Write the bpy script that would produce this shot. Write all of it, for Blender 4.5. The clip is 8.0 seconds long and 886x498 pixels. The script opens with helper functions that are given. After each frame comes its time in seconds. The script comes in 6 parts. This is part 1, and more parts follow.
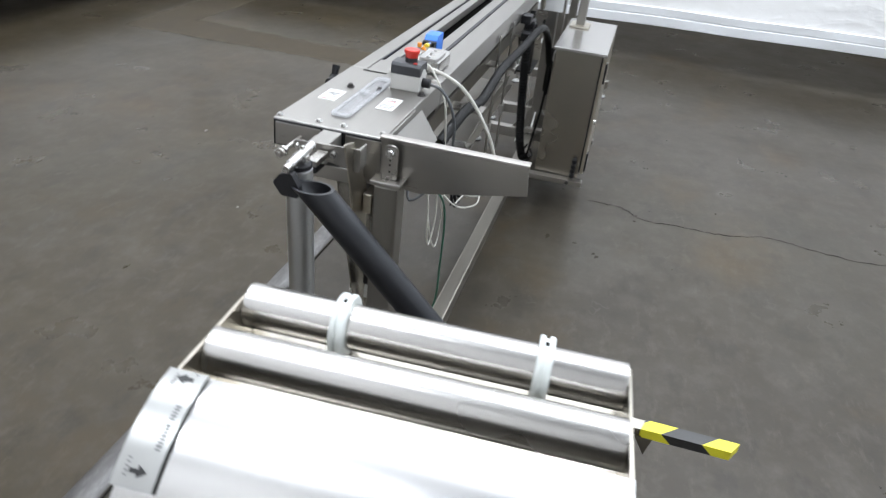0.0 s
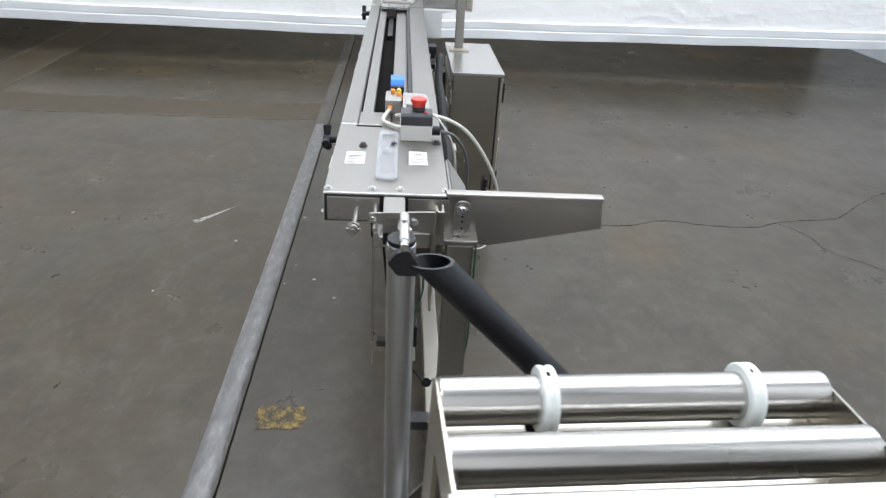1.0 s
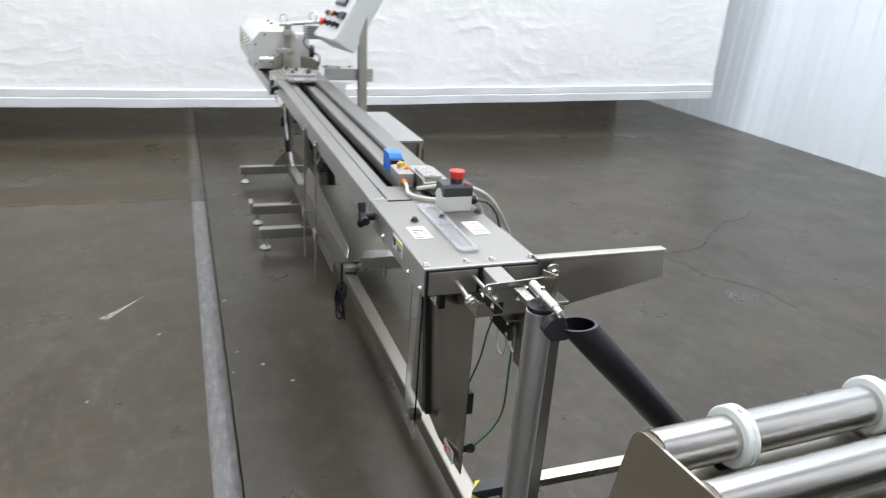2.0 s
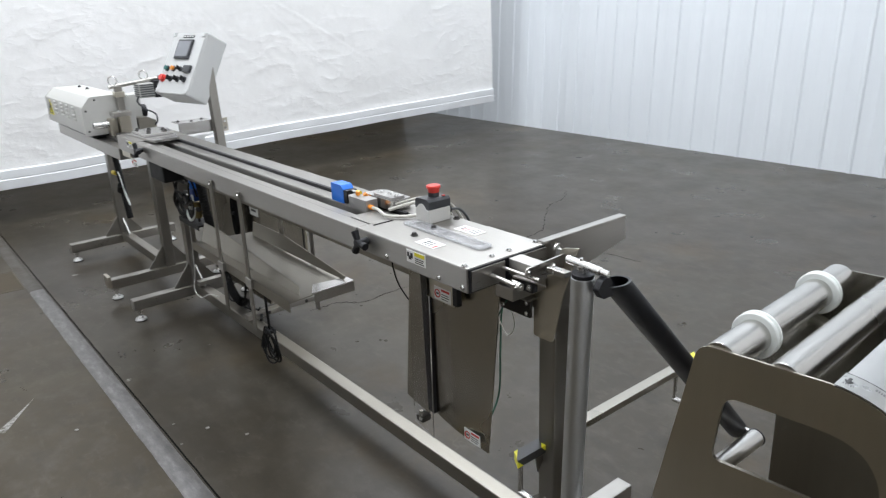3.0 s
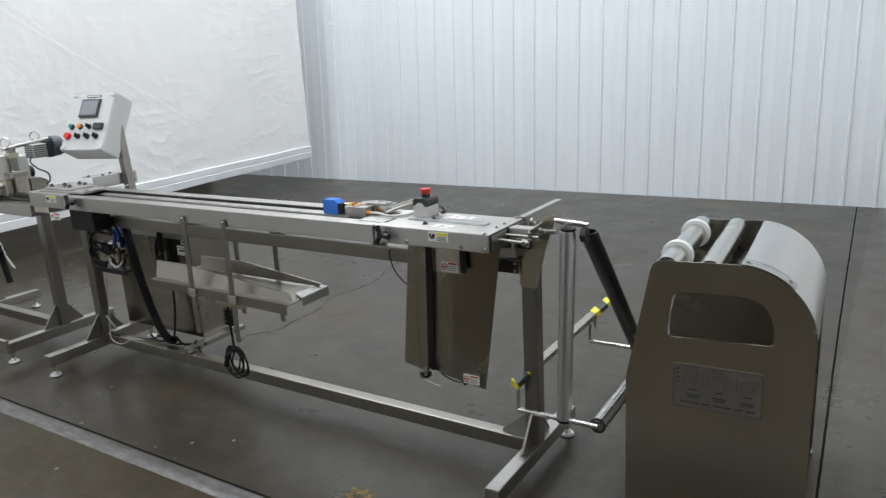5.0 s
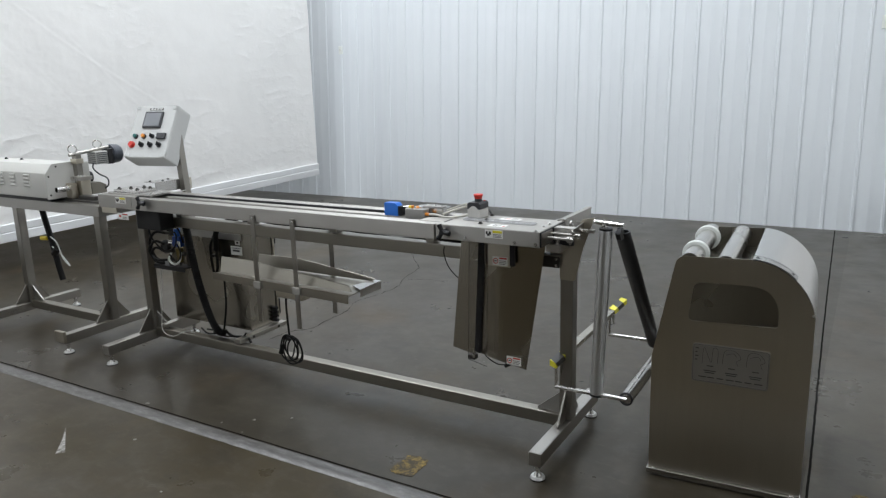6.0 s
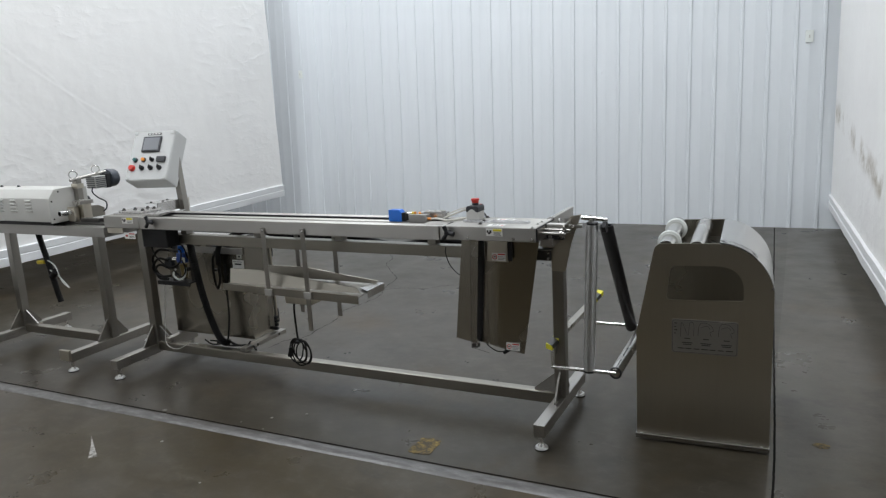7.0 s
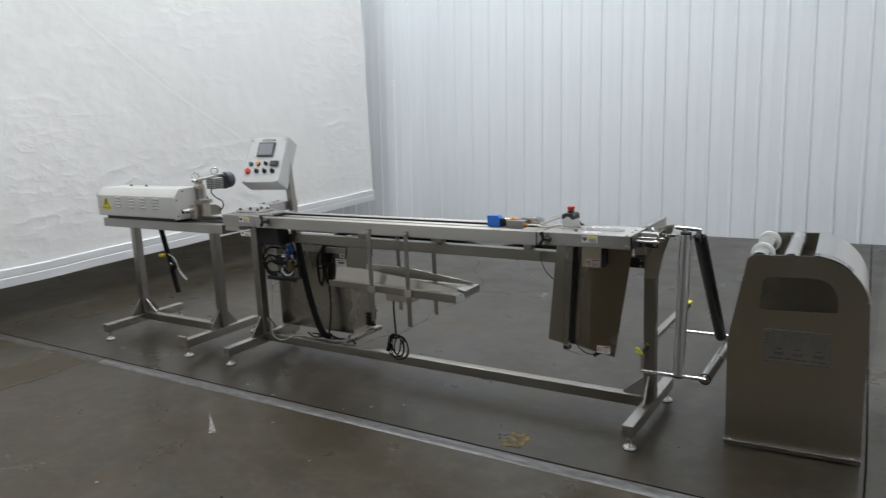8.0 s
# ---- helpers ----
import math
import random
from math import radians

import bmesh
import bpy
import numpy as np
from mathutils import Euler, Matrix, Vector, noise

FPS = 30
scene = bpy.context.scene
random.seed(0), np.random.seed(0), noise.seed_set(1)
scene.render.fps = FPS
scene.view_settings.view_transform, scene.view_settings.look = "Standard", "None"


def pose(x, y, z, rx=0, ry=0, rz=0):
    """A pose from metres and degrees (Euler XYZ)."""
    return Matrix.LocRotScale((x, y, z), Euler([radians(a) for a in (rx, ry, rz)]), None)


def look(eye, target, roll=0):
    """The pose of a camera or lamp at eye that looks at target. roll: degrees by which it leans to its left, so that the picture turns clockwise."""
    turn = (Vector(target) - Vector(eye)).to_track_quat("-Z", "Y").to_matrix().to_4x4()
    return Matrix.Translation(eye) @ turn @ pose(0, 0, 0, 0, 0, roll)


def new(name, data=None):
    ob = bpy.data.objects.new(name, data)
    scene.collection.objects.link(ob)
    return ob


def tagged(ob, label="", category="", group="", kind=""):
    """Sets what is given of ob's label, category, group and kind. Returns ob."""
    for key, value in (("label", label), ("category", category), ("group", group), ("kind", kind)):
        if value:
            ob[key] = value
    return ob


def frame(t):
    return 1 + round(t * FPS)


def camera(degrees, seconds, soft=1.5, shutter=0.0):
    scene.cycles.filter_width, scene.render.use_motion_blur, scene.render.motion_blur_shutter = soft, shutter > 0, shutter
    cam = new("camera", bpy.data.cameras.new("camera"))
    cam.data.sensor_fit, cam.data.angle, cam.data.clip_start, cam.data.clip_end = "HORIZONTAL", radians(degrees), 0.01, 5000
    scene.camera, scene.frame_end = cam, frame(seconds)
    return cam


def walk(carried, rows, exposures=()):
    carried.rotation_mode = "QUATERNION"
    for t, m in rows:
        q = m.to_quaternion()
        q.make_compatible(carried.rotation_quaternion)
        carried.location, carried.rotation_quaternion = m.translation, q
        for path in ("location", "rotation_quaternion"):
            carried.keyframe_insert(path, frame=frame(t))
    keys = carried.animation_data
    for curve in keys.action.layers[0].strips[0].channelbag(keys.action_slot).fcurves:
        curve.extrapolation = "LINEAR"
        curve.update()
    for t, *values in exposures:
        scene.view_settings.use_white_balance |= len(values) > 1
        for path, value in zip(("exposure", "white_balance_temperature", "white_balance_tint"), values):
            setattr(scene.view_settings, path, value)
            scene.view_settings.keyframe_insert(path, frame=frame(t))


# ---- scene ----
cam = camera(62.9, 8.0, 1.25, 0.3)
PATH = [
    (0, (1.259, 0.652, 1.447), (-0.438, 0.285, 0.454), 6.8),
    (0.5, (1.258, 0.367, 1.448), (-0.514, 0.264, 0.526), 3.5),
    (1, (1.241, 0.134, 1.443), (-0.537, 0.269, 0.537), 3.6),
    (1.5, (1.181, -0.149, 1.443), (-0.616, 0.197, 0.635), 2.2),
    (2, (1.161, -0.401, 1.444), (-0.584, 0.25, 0.716), 3.9),
    (2.2, (1.171, -0.526, 1.437), (-0.517, 0.301, 0.753), 2.4),
    (3.3, (1.055, -1.026, 1.459), (-0.304, 0.289, 0.809), -1.3),
    (3.5, (1.061, -1.097, 1.452), (-0.179, 0.338, 0.818), -0.1),
    (4, (1.091, -1.367, 1.461), (0.015, 0.208, 0.862), -2.3),
    (4.5, (1.08, -1.584, 1.447), (0.034, 0.013, 0.851), -2.3),
    (5, (0.995, -1.81, 1.432), (-0.049, -0.183, 0.92), -3.2),
    (5.2, (0.98, -1.897, 1.441), (-0.071, -0.274, 0.928), -2.9),
    (6.3, (0.952, -2.432, 1.434), (-0.004, -0.725, 1.024), -1.9),
    (6.5, (0.93, -2.521, 1.432), (0.025, -0.781, 1.041), -3.2),
    (7, (0.917, -2.686, 1.436), (0.045, -0.931, 1.034), -3.2),
    (7.5, (0.939, -2.83, 1.45), (0.03, -1.095, 1.044), -2.8),
    (8, (0.924, -2.898, 1.459), (-0.133, -1.241, 1.088), -2.6),
]
EXPOSURES = [(0.0, 0.71, 6230, 12), (1.0, 0.73, 6230, 12), (2.0, 0.70, 6330, 12), (4.0, 0.33, 6400, 11), (4.5, 0.30, 6420, 10), (5.0, 0.24, 6430, 10), (6.5, 0.10, 6470, 10.5), (8.0, -0.06, 6520, 11)]
walk(cam, [(t, look(eye, target, roll)) for t, eye, target, roll in PATH], EXPOSURES)

# ---- light ----
world = bpy.data.worlds.new("dim_hall")
scene.world = world
world.use_nodes = True
world.node_tree.nodes["Background"].inputs[0].default_value = (0.9, 0.95, 1.0, 1)
world.node_tree.nodes["Background"].inputs[1].default_value = 0.03
CEILING = 6.4
LAMP_WATTS, UP_WATTS = 53.0, 21.0
# fittings are out of view; the last one is added to brighten the right
LAMP_PLACES = [(-4.1, -1.5), (-4.1, 1.1), (-4.3, 3.6), (-0.9, -1.5), (-0.9, 1.1), (-1.3, 3.6), (-5.95, 3.7), (-6.8, -1.4), (-7.2, 1.2), (1.7, -1.6)]
for lx, ly in LAMP_PLACES:
    for watts, turn, z in ((LAMP_WATTS, 0, CEILING - 0.66), (UP_WATTS, 180, CEILING - 0.51)):
        data = bpy.data.lights.new("tube_lamp", "AREA")
        data.shape, data.size, data.size_y, data.energy, data.color = "RECTANGLE", 0.14, 2.4, watts, (0.955, 1.0, 1.035)
        new("tube_lamp", data).matrix_world = pose(lx, ly, z, turn)


# ---- materials ----
def mat(name):
    m = bpy.data.materials.new(name)
    m.use_nodes = True
    return m, m.node_tree.nodes, m.node_tree.links, m.node_tree.nodes["Principled BSDF"]


def coords(nodes, links, scale, kind="Object"):
    tc, mp = nodes.new("ShaderNodeTexCoord"), nodes.new("ShaderNodeMapping")
    mp.inputs["Scale"].default_value = scale
    links.new(tc.outputs[kind], mp.inputs["Vector"])
    return mp.outputs["Vector"]


def noise_tex(nodes, links, vec, scale, detail=4.0, rough=0.55):
    n = nodes.new("ShaderNodeTexNoise")
    n.inputs["Scale"].default_value, n.inputs["Detail"].default_value, n.inputs["Roughness"].default_value = scale, detail, rough
    links.new(vec, n.inputs["Vector"])
    return n.outputs["Fac"]


def ramp(nodes, links, fac, stops):
    r = nodes.new("ShaderNodeValToRGB")
    while len(r.color_ramp.elements) < len(stops):
        r.color_ramp.elements.new(0.5)
    for e, (p, c) in zip(r.color_ramp.elements, stops):
        e.position = p
        e.color = (*c, 1) if isinstance(c, tuple) else (c, c, c, 1)
    links.new(fac, r.inputs["Fac"])
    return r.outputs["Color"]


def bump(nodes, links, height, strength, distance, bsdf):
    b = nodes.new("ShaderNodeBump")
    b.inputs["Strength"].default_value, b.inputs["Distance"].default_value = strength, distance
    links.new(height, b.inputs["Height"])
    links.new(b.outputs["Normal"], bsdf.inputs["Normal"])


def mix(nodes, links, fac, a, b, mode="MIX"):
    m = nodes.new("ShaderNodeMix")
    m.data_type, m.blend_type = "RGBA", mode
    for sock, v in ((0, fac), (6, a), (7, b)):
        if isinstance(v, (int, float)):
            m.inputs[sock].default_value = v
        elif isinstance(v, tuple):
            m.inputs[sock].default_value = (*v, 1)
        else:
            links.new(v, m.inputs[sock])
    return m.outputs[2]


def plain(name, color, rough=0.5, metal=0.0, vary=0.12, scale=30.0, relief=0.0):
    """A painted, moulded or cast surface with a little grime at two scales."""
    m, n, l, b = mat(name)
    v = coords(n, l, (1, 1, 1))
    fine, broad = noise_tex(n, l, v, scale * 6), noise_tex(n, l, v, scale * 0.5)
    dark = tuple(c * (1 - vary) for c in color)
    c1 = mix(n, l, broad, dark, color)
    l.new(mix(n, l, ramp(n, l, fine, [(0.3, 0.0), (0.8, vary)]), c1, tuple(c * 0.7 for c in color)), b.inputs["Base Color"])
    l.new(ramp(n, l, broad, [(0.25, max(0.0, rough - 0.07)), (0.75, rough + 0.07)]), b.inputs["Roughness"])
    b.inputs["Metallic"].default_value = metal
    if relief:
        bump(n, l, fine, 0.3, relief, b)
    return m


def brushed(name, color, rough, stretch, spread=0.07, across=None):
    """Rolled stainless sheet: fine grain along one axis, faint smears and finger marks."""
    m, n, l, b = mat(name)
    grain = noise_tex(n, l, coords(n, l, stretch), 1.0, 3.0)
    smear = noise_tex(n, l, coords(n, l, (1, 1, 1)), 7.0, 5.0, 0.6)
    c = mix(n, l, smear, tuple(k * 0.88 for k in color), color)
    l.new(mix(n, l, ramp(n, l, grain, [(0.3, 0.0), (0.7, 0.07)]), c, tuple(k * 0.75 for k in color)), b.inputs["Base Color"])
    r = mix(n, l, 0.5, ramp(n, l, grain, [(0.3, rough - spread), (0.7, rough + spread)]), ramp(n, l, smear, [(0.3, rough - spread), (0.7, rough + spread)]))
    l.new(r, b.inputs["Roughness"])
    b.inputs["Metallic"].default_value = 1.0
    if across:
        t = n.new("ShaderNodeCombineXYZ")
        for k in range(3):
            t.inputs[k].default_value = across[k]
        l.new(t.outputs[0], b.inputs["Tangent"])
        b.inputs["Anisotropic"].default_value = 0.8
    return m


def satin(name, color, rough, stretch):
    """Even, finely ground stainless: faint grain along one axis, almost no mottling."""
    m, n, l, b = mat(name)
    grain = noise_tex(n, l, coords(n, l, stretch), 1.0, 4.0)
    smear = noise_tex(n, l, coords(n, l, (1, 1, 1)), 2.2, 3.0, 0.5)
    c = mix(n, l, ramp(n, l, smear, [(0.30, 0.0), (0.70, 1.0)]), tuple(k * 0.93 for k in color), color)
    l.new(mix(n, l, ramp(n, l, grain, [(0.30, 0.0), (0.70, 0.12)]), c, tuple(k * 0.7 for k in color)), b.inputs["Base Color"])
    l.new(ramp(n, l, smear, [(0.25, rough - 0.02), (0.75, rough + 0.02)]), b.inputs["Roughness"])
    b.inputs["Metallic"].default_value = 1.0
    return m


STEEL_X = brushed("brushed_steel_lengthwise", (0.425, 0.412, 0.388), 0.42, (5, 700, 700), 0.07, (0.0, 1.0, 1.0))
# base darker than the other grains: shading of the uprights put into the colour
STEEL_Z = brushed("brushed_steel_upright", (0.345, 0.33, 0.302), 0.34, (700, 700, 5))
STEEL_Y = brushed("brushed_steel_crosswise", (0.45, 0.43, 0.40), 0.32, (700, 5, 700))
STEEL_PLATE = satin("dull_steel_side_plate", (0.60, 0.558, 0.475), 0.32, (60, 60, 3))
# stainless too; the dim brown floor it reflects is put into the colour
STEEL_GUARD = satin("shaded_brown_steel_sheet", (0.40, 0.375, 0.325), 0.27, (60, 60, 3))
STEEL_DULL = brushed("dull_mill_steel", (0.335, 0.315, 0.275), 0.36, (6, 300, 300), 0.04)
STEEL_TUBE = brushed("satin_steel_tube", (0.50, 0.48, 0.45), 0.32, (30, 30, 30), 0.08)
STEEL_ROLLER = satin("polished_steel_roller", (0.56, 0.545, 0.52), 0.27, (120, 2, 120))
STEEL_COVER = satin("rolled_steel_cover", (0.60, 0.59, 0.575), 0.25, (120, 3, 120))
STEEL_BRIGHT = plain("bright_bolt_steel", (0.72, 0.71, 0.69), 0.25, 1.0, 0.15, 60)
ALUMINIUM = brushed("ribbed_aluminium_tube", (0.68, 0.69, 0.70), 0.42, (90, 90, 2), 0.06)
BLACK_PLASTIC = plain("black_moulded_plastic", (0.018, 0.018, 0.02), 0.45, 0, 0.2, 40, 0.0004)
BLACK_FOAM = plain("black_rubber_roller", (0.012, 0.013, 0.016), 0.42, 0, 0.25, 50, 0.0003)
BLACK_RUBBER = plain("black_rubber_cable", (0.008, 0.008, 0.008), 0.62, 0, 0.2, 50)
GREY_BOX = plain("light_grey_enclosure", (0.59, 0.595, 0.585), 0.42, 0, 0.08, 12)
GREY_PAINT = plain("warm_grey_machine_paint", (0.54, 0.535, 0.505), 0.40, 0, 0.1, 14)
CHARCOAL = plain("charcoal_plastic", (0.035, 0.037, 0.042), 0.4, 0, 0.15, 40)
WHITE_PLASTIC = plain("white_nylon_ring", (0.80, 0.83, 0.80), 0.35, 0, 0.06, 30)
HOSE_CLEAR = plain("milky_hose", (0.60, 0.58, 0.52), 0.28, 0, 0.08, 40)
PALE_PLASTIC = plain("pale_grey_plastic", (0.62, 0.61, 0.58), 0.4, 0, 0.08, 30)
GREY_CAST = plain("grey_cast_alloy", (0.36, 0.35, 0.335), 0.42, 0.4, 0.12, 30)
SLATE = plain("slate_grey_paint", (0.055, 0.062, 0.078), 0.42, 0, 0.12, 40)
RED = plain("red_mushroom_plastic", (0.66, 0.042, 0.028), 0.35, 0, 0.08, 40)
BLUE = plain("blue_sensor_plastic", (0.025, 0.19, 0.74), 0.35, 0, 0.1, 40)
YELLOW = plain("yellow_plastic", (0.80, 0.62, 0.03), 0.4, 0, 0.1, 40)
ORANGE = plain("orange_plastic", (0.85, 0.30, 0.03), 0.4, 0, 0.08, 40)
GREEN = plain("dark_teal_plastic", (0.03, 0.16, 0.15), 0.4, 0, 0.1, 40)
GREEN_WIRE = plain("green_earth_wire", (0.03, 0.13, 0.08), 0.5, 0, 0.2, 40)
LABEL = plain("white_label_film", (0.80, 0.80, 0.77), 0.45, 0, 0.06, 40)
CLEAR_TAPE = plain("frosted_label_film", (0.44, 0.44, 0.425), 0.30, 0.8, 0.08, 30)
FADED_INK = plain("faded_grey_print", (0.20, 0.20, 0.20), 0.5, 0, 0.1, 60)
DARK_BLUE = plain("dark_blue_plastic", (0.015, 0.07, 0.33), 0.35, 0, 0.1, 40)
INK = plain("black_print", (0.03, 0.03, 0.03), 0.5, 0, 0.1, 60)
RED_INK = plain("red_print", (0.55, 0.04, 0.03), 0.5, 0, 0.1, 60)
YELLOW_INK = plain("yellow_print", (0.75, 0.66, 0.03), 0.5, 0, 0.1, 60)
ENGRAVED = plain("etched_sign_steel", (0.46, 0.445, 0.42), 0.42, 1.0, 0.08, 40)
SCREEN = plain("grey_display_glass", (0.24, 0.25, 0.27), 0.12, 0, 0.05, 20)
HEM = plain("white_tarp_hem", (0.80, 0.81, 0.82), 0.4, 0, 0.05, 6)
MID_GREY = plain("mid_grey_moulding", (0.10, 0.105, 0.11), 0.45, 0, 0.12, 40)
DARK_METAL = plain("dark_oxide_steel", (0.09, 0.085, 0.08), 0.45, 0.8, 0.2, 30)
# joints and holes; also blackens recesses where only shade falls
JOINT_AND_SHADE = plain("dark_joint_and_shade", (0.012, 0.011, 0.010), 0.9, 0, 0.3, 30)
JOINT_AND_SHADE.node_tree.nodes["Principled BSDF"].inputs["Specular IOR Level"].default_value = 0.05
BLACK_PLASTIC.node_tree.nodes["Principled BSDF"].inputs["Specular IOR Level"].default_value = 0.3
BLACK_RUBBER.node_tree.nodes["Principled BSDF"].inputs["Specular IOR Level"].default_value = 0.25
PAD_STEEL = plain("pale_zinc_pad", (0.62, 0.62, 0.61), 0.38, 0.85, 0.12, 30)
def make_strip():
    m, n, l, b = mat("worn_grey_joint_strip")
    v = coords(n, l, (1, 1, 1))
    along = noise_tex(n, l, coords(n, l, (14, 40, 1)), 1.0, 6, 0.65)
    blot = noise_tex(n, l, v, 16, 8, 0.7)
    c = ramp(n, l, along, [(0.28, (0.042, 0.039, 0.037)), (0.50, (0.092, 0.087, 0.083)), (0.72, (0.190, 0.184, 0.179))])
    l.new(mix(n, l, ramp(n, l, blot, [(0.45, 0.0), (0.72, 0.75)]), c, (0.10, 0.095, 0.088)), b.inputs["Base Color"])
    b.inputs["Roughness"].default_value = 0.36
    b.inputs["Specular IOR Level"].default_value = 0.8
    bump(n, l, blot, 0.4, 0.003, b)
    return m


IRON = make_strip()
# for the added walls out of view; mid grey so that they return light
BOUNCE_WALL = plain("grey_bounce_wall", (0.34, 0.33, 0.31), 0.6, 0, 0.2, 1.5)
CEILING_PAINT = plain("grey_ceiling_sheet", (0.66, 0.67, 0.68), 0.6, 0, 0.06, 2)


def make_clear():
    m, n, l, b = mat("clear_acrylic_sheet")
    b.inputs["Base Color"].default_value = (0.97, 0.97, 0.985, 1)
    b.inputs["Transmission Weight"].default_value = 1.0
    b.inputs["IOR"].default_value = 1.12
    l.new(ramp(n, l, noise_tex(n, l, coords(n, l, (1, 1, 1)), 9.0), [(0.3, 0.03), (0.8, 0.14)]), b.inputs["Roughness"])
    return m


CLEAR = make_clear()


def make_frosted():
    m, n, l, b = mat("cloudy_plastic_sheet")
    b.inputs["Base Color"].default_value = (0.50, 0.505, 0.52, 1)
    b.inputs["Alpha"].default_value = 0.26
    l.new(ramp(n, l, noise_tex(n, l, coords(n, l, (1, 1, 1)), 30.0), [(0.3, 0.15), (0.8, 0.35)]), b.inputs["Roughness"])
    return m


FROSTED = make_frosted()


def make_floor():
    m, n, l, b = mat("sealed_concrete")
    v = coords(n, l, (1, 1, 1))
    broad, mid = noise_tex(n, l, v, 0.55, 6, 0.6), noise_tex(n, l, v, 2.6, 6, 0.62)
    small, fine = noise_tex(n, l, v, 11, 5, 0.6), noise_tex(n, l, v, 60, 5, 0.65)
    sweep = noise_tex(n, l, coords(n, l, (1.7, 2.6, 1)), 1.0, 5, 0.6)
    c = ramp(n, l, broad, [(0.30, (0.038, 0.030, 0.0195)), (0.50, (0.048, 0.0405, 0.0285)), (0.70, (0.060, 0.053, 0.041))])
    # the slab on the near side of the strip was poured apart and is browner
    sep, side = n.new("ShaderNodeSeparateXYZ"), n.new("ShaderNodeMath")
    side.operation = "LESS_THAN"
    side.inputs[1].default_value = -0.365
    l.new(v, sep.inputs[0])
    l.new(sep.outputs["Y"], side.inputs[0])
    brown = ramp(n, l, broad, [(0.30, (0.038, 0.028, 0.0135)), (0.50, (0.050, 0.039, 0.0215)), (0.70, (0.060, 0.0485, 0.030))])
    c = mix(n, l, side.outputs[0], c, brown)
    # past the saw joint the slab is paler and greyer
    bay = n.new("ShaderNodeMath")
    bay.operation = "GREATER_THAN"
    bay.inputs[1].default_value = 0.86
    l.new(sep.outputs["X"], bay.inputs[0])
    c = mix(n, l, bay.outputs[0], c, mix(n, l, 0.60, c, (0.106, 0.097, 0.080)))
    c = mix(n, l, ramp(n, l, mid, [(0.42, 0.0), (0.74, 0.5)]), c, (0.030, 0.0215, 0.0105))
    c = mix(n, l, ramp(n, l, sweep, [(0.50, 0.0), (0.72, 0.30)]), c, (0.088, 0.082, 0.072))
    c = mix(n, l, ramp(n, l, small, [(0.45, 0.0), (0.85, 0.22)]), c, (0.024, 0.019, 0.012))
    c = mix(n, l, ramp(n, l, small, [(0.20, 0.5), (0.52, 0.0)]), c, (0.090, 0.081, 0.067))
    c = mix(n, l, ramp(n, l, fine, [(0.45, 0.0), (0.80, 0.35)]), c, (0.036, 0.031, 0.024))
    stain = ramp(n, l, noise_tex(n, l, v, 2.1, 5, 0.6), [(0.52, 0.0), (0.74, 0.42)])
    c = mix(n, l, stain, c, (0.018, 0.0155, 0.012))
    rust = ramp(n, l, noise_tex(n, l, v, 1.35, 5, 0.60), [(0.55, 0.0), (0.75, 0.5)])
    c = mix(n, l, rust, c, (0.095, 0.062, 0.024))
    grime = ramp(n, l, noise_tex(n, l, coords(n, l, (1.0, 1.6, 1)), 4.4, 6, 0.66), [(0.53, 0.0), (0.64, 0.38)])
    c = mix(n, l, grime, c, (0.020, 0.0165, 0.0125))
    scuffs = ramp(n, l, noise_tex(n, l, coords(n, l, (3.0, 7.0, 1)), 2.6, 7, 0.7), [(0.55, 0.0), (0.72, 0.34)])
    c = mix(n, l, scuffs, c, (0.112, 0.100, 0.080))
    # dirt trodden in beside the strip
    along = n.new("ShaderNodeMath")
    along.operation = "MULTIPLY_ADD"
    along.inputs[1].default_value, along.inputs[2].default_value = 1.2, 0.42
    l.new(sep.outputs["Y"], along.inputs[0])
    band = ramp(n, l, along.outputs[0], [(0.03, 0.0), (0.07, 1.0), (0.50, 0.75), (0.90, 0.0)])
    trodden = ramp(n, l, noise_tex(n, l, coords(n, l, (1.0, 1.8, 1)), 2.7, 6, 0.62), [(0.36, 0.08), (0.66, 0.62)])
    c = mix(n, l, mix(n, l, 1.0, band, trodden, "MULTIPLY"), c, (0.023, 0.019, 0.0125))
    scratch = ramp(n, l, noise_tex(n, l, coords(n, l, (1.0, 1.4, 1)), 3.6, 3, 0.62), [(0.490, 0.0), (0.4985, 1.0), (0.501, 1.0), (0.512, 0.0)])
    where = ramp(n, l, noise_tex(n, l, v, 4.2, 4, 0.6), [(0.56, 0.0), (0.70, 0.22)])
    c = mix(n, l, mix(n, l, 1.0, scratch, where, "MULTIPLY"), c, (0.17, 0.158, 0.138))
    l.new(c, b.inputs["Base Color"])
    l.new(ramp(n, l, mid, [(0.25, 0.24), (0.75, 0.38)]), b.inputs["Roughness"])
    b.inputs["Specular IOR Level"].default_value = 0.30
    bump(n, l, mix(n, l, 0.5, small, fine), 0.05, 0.0010, b)
    return m


FLOOR = make_floor()


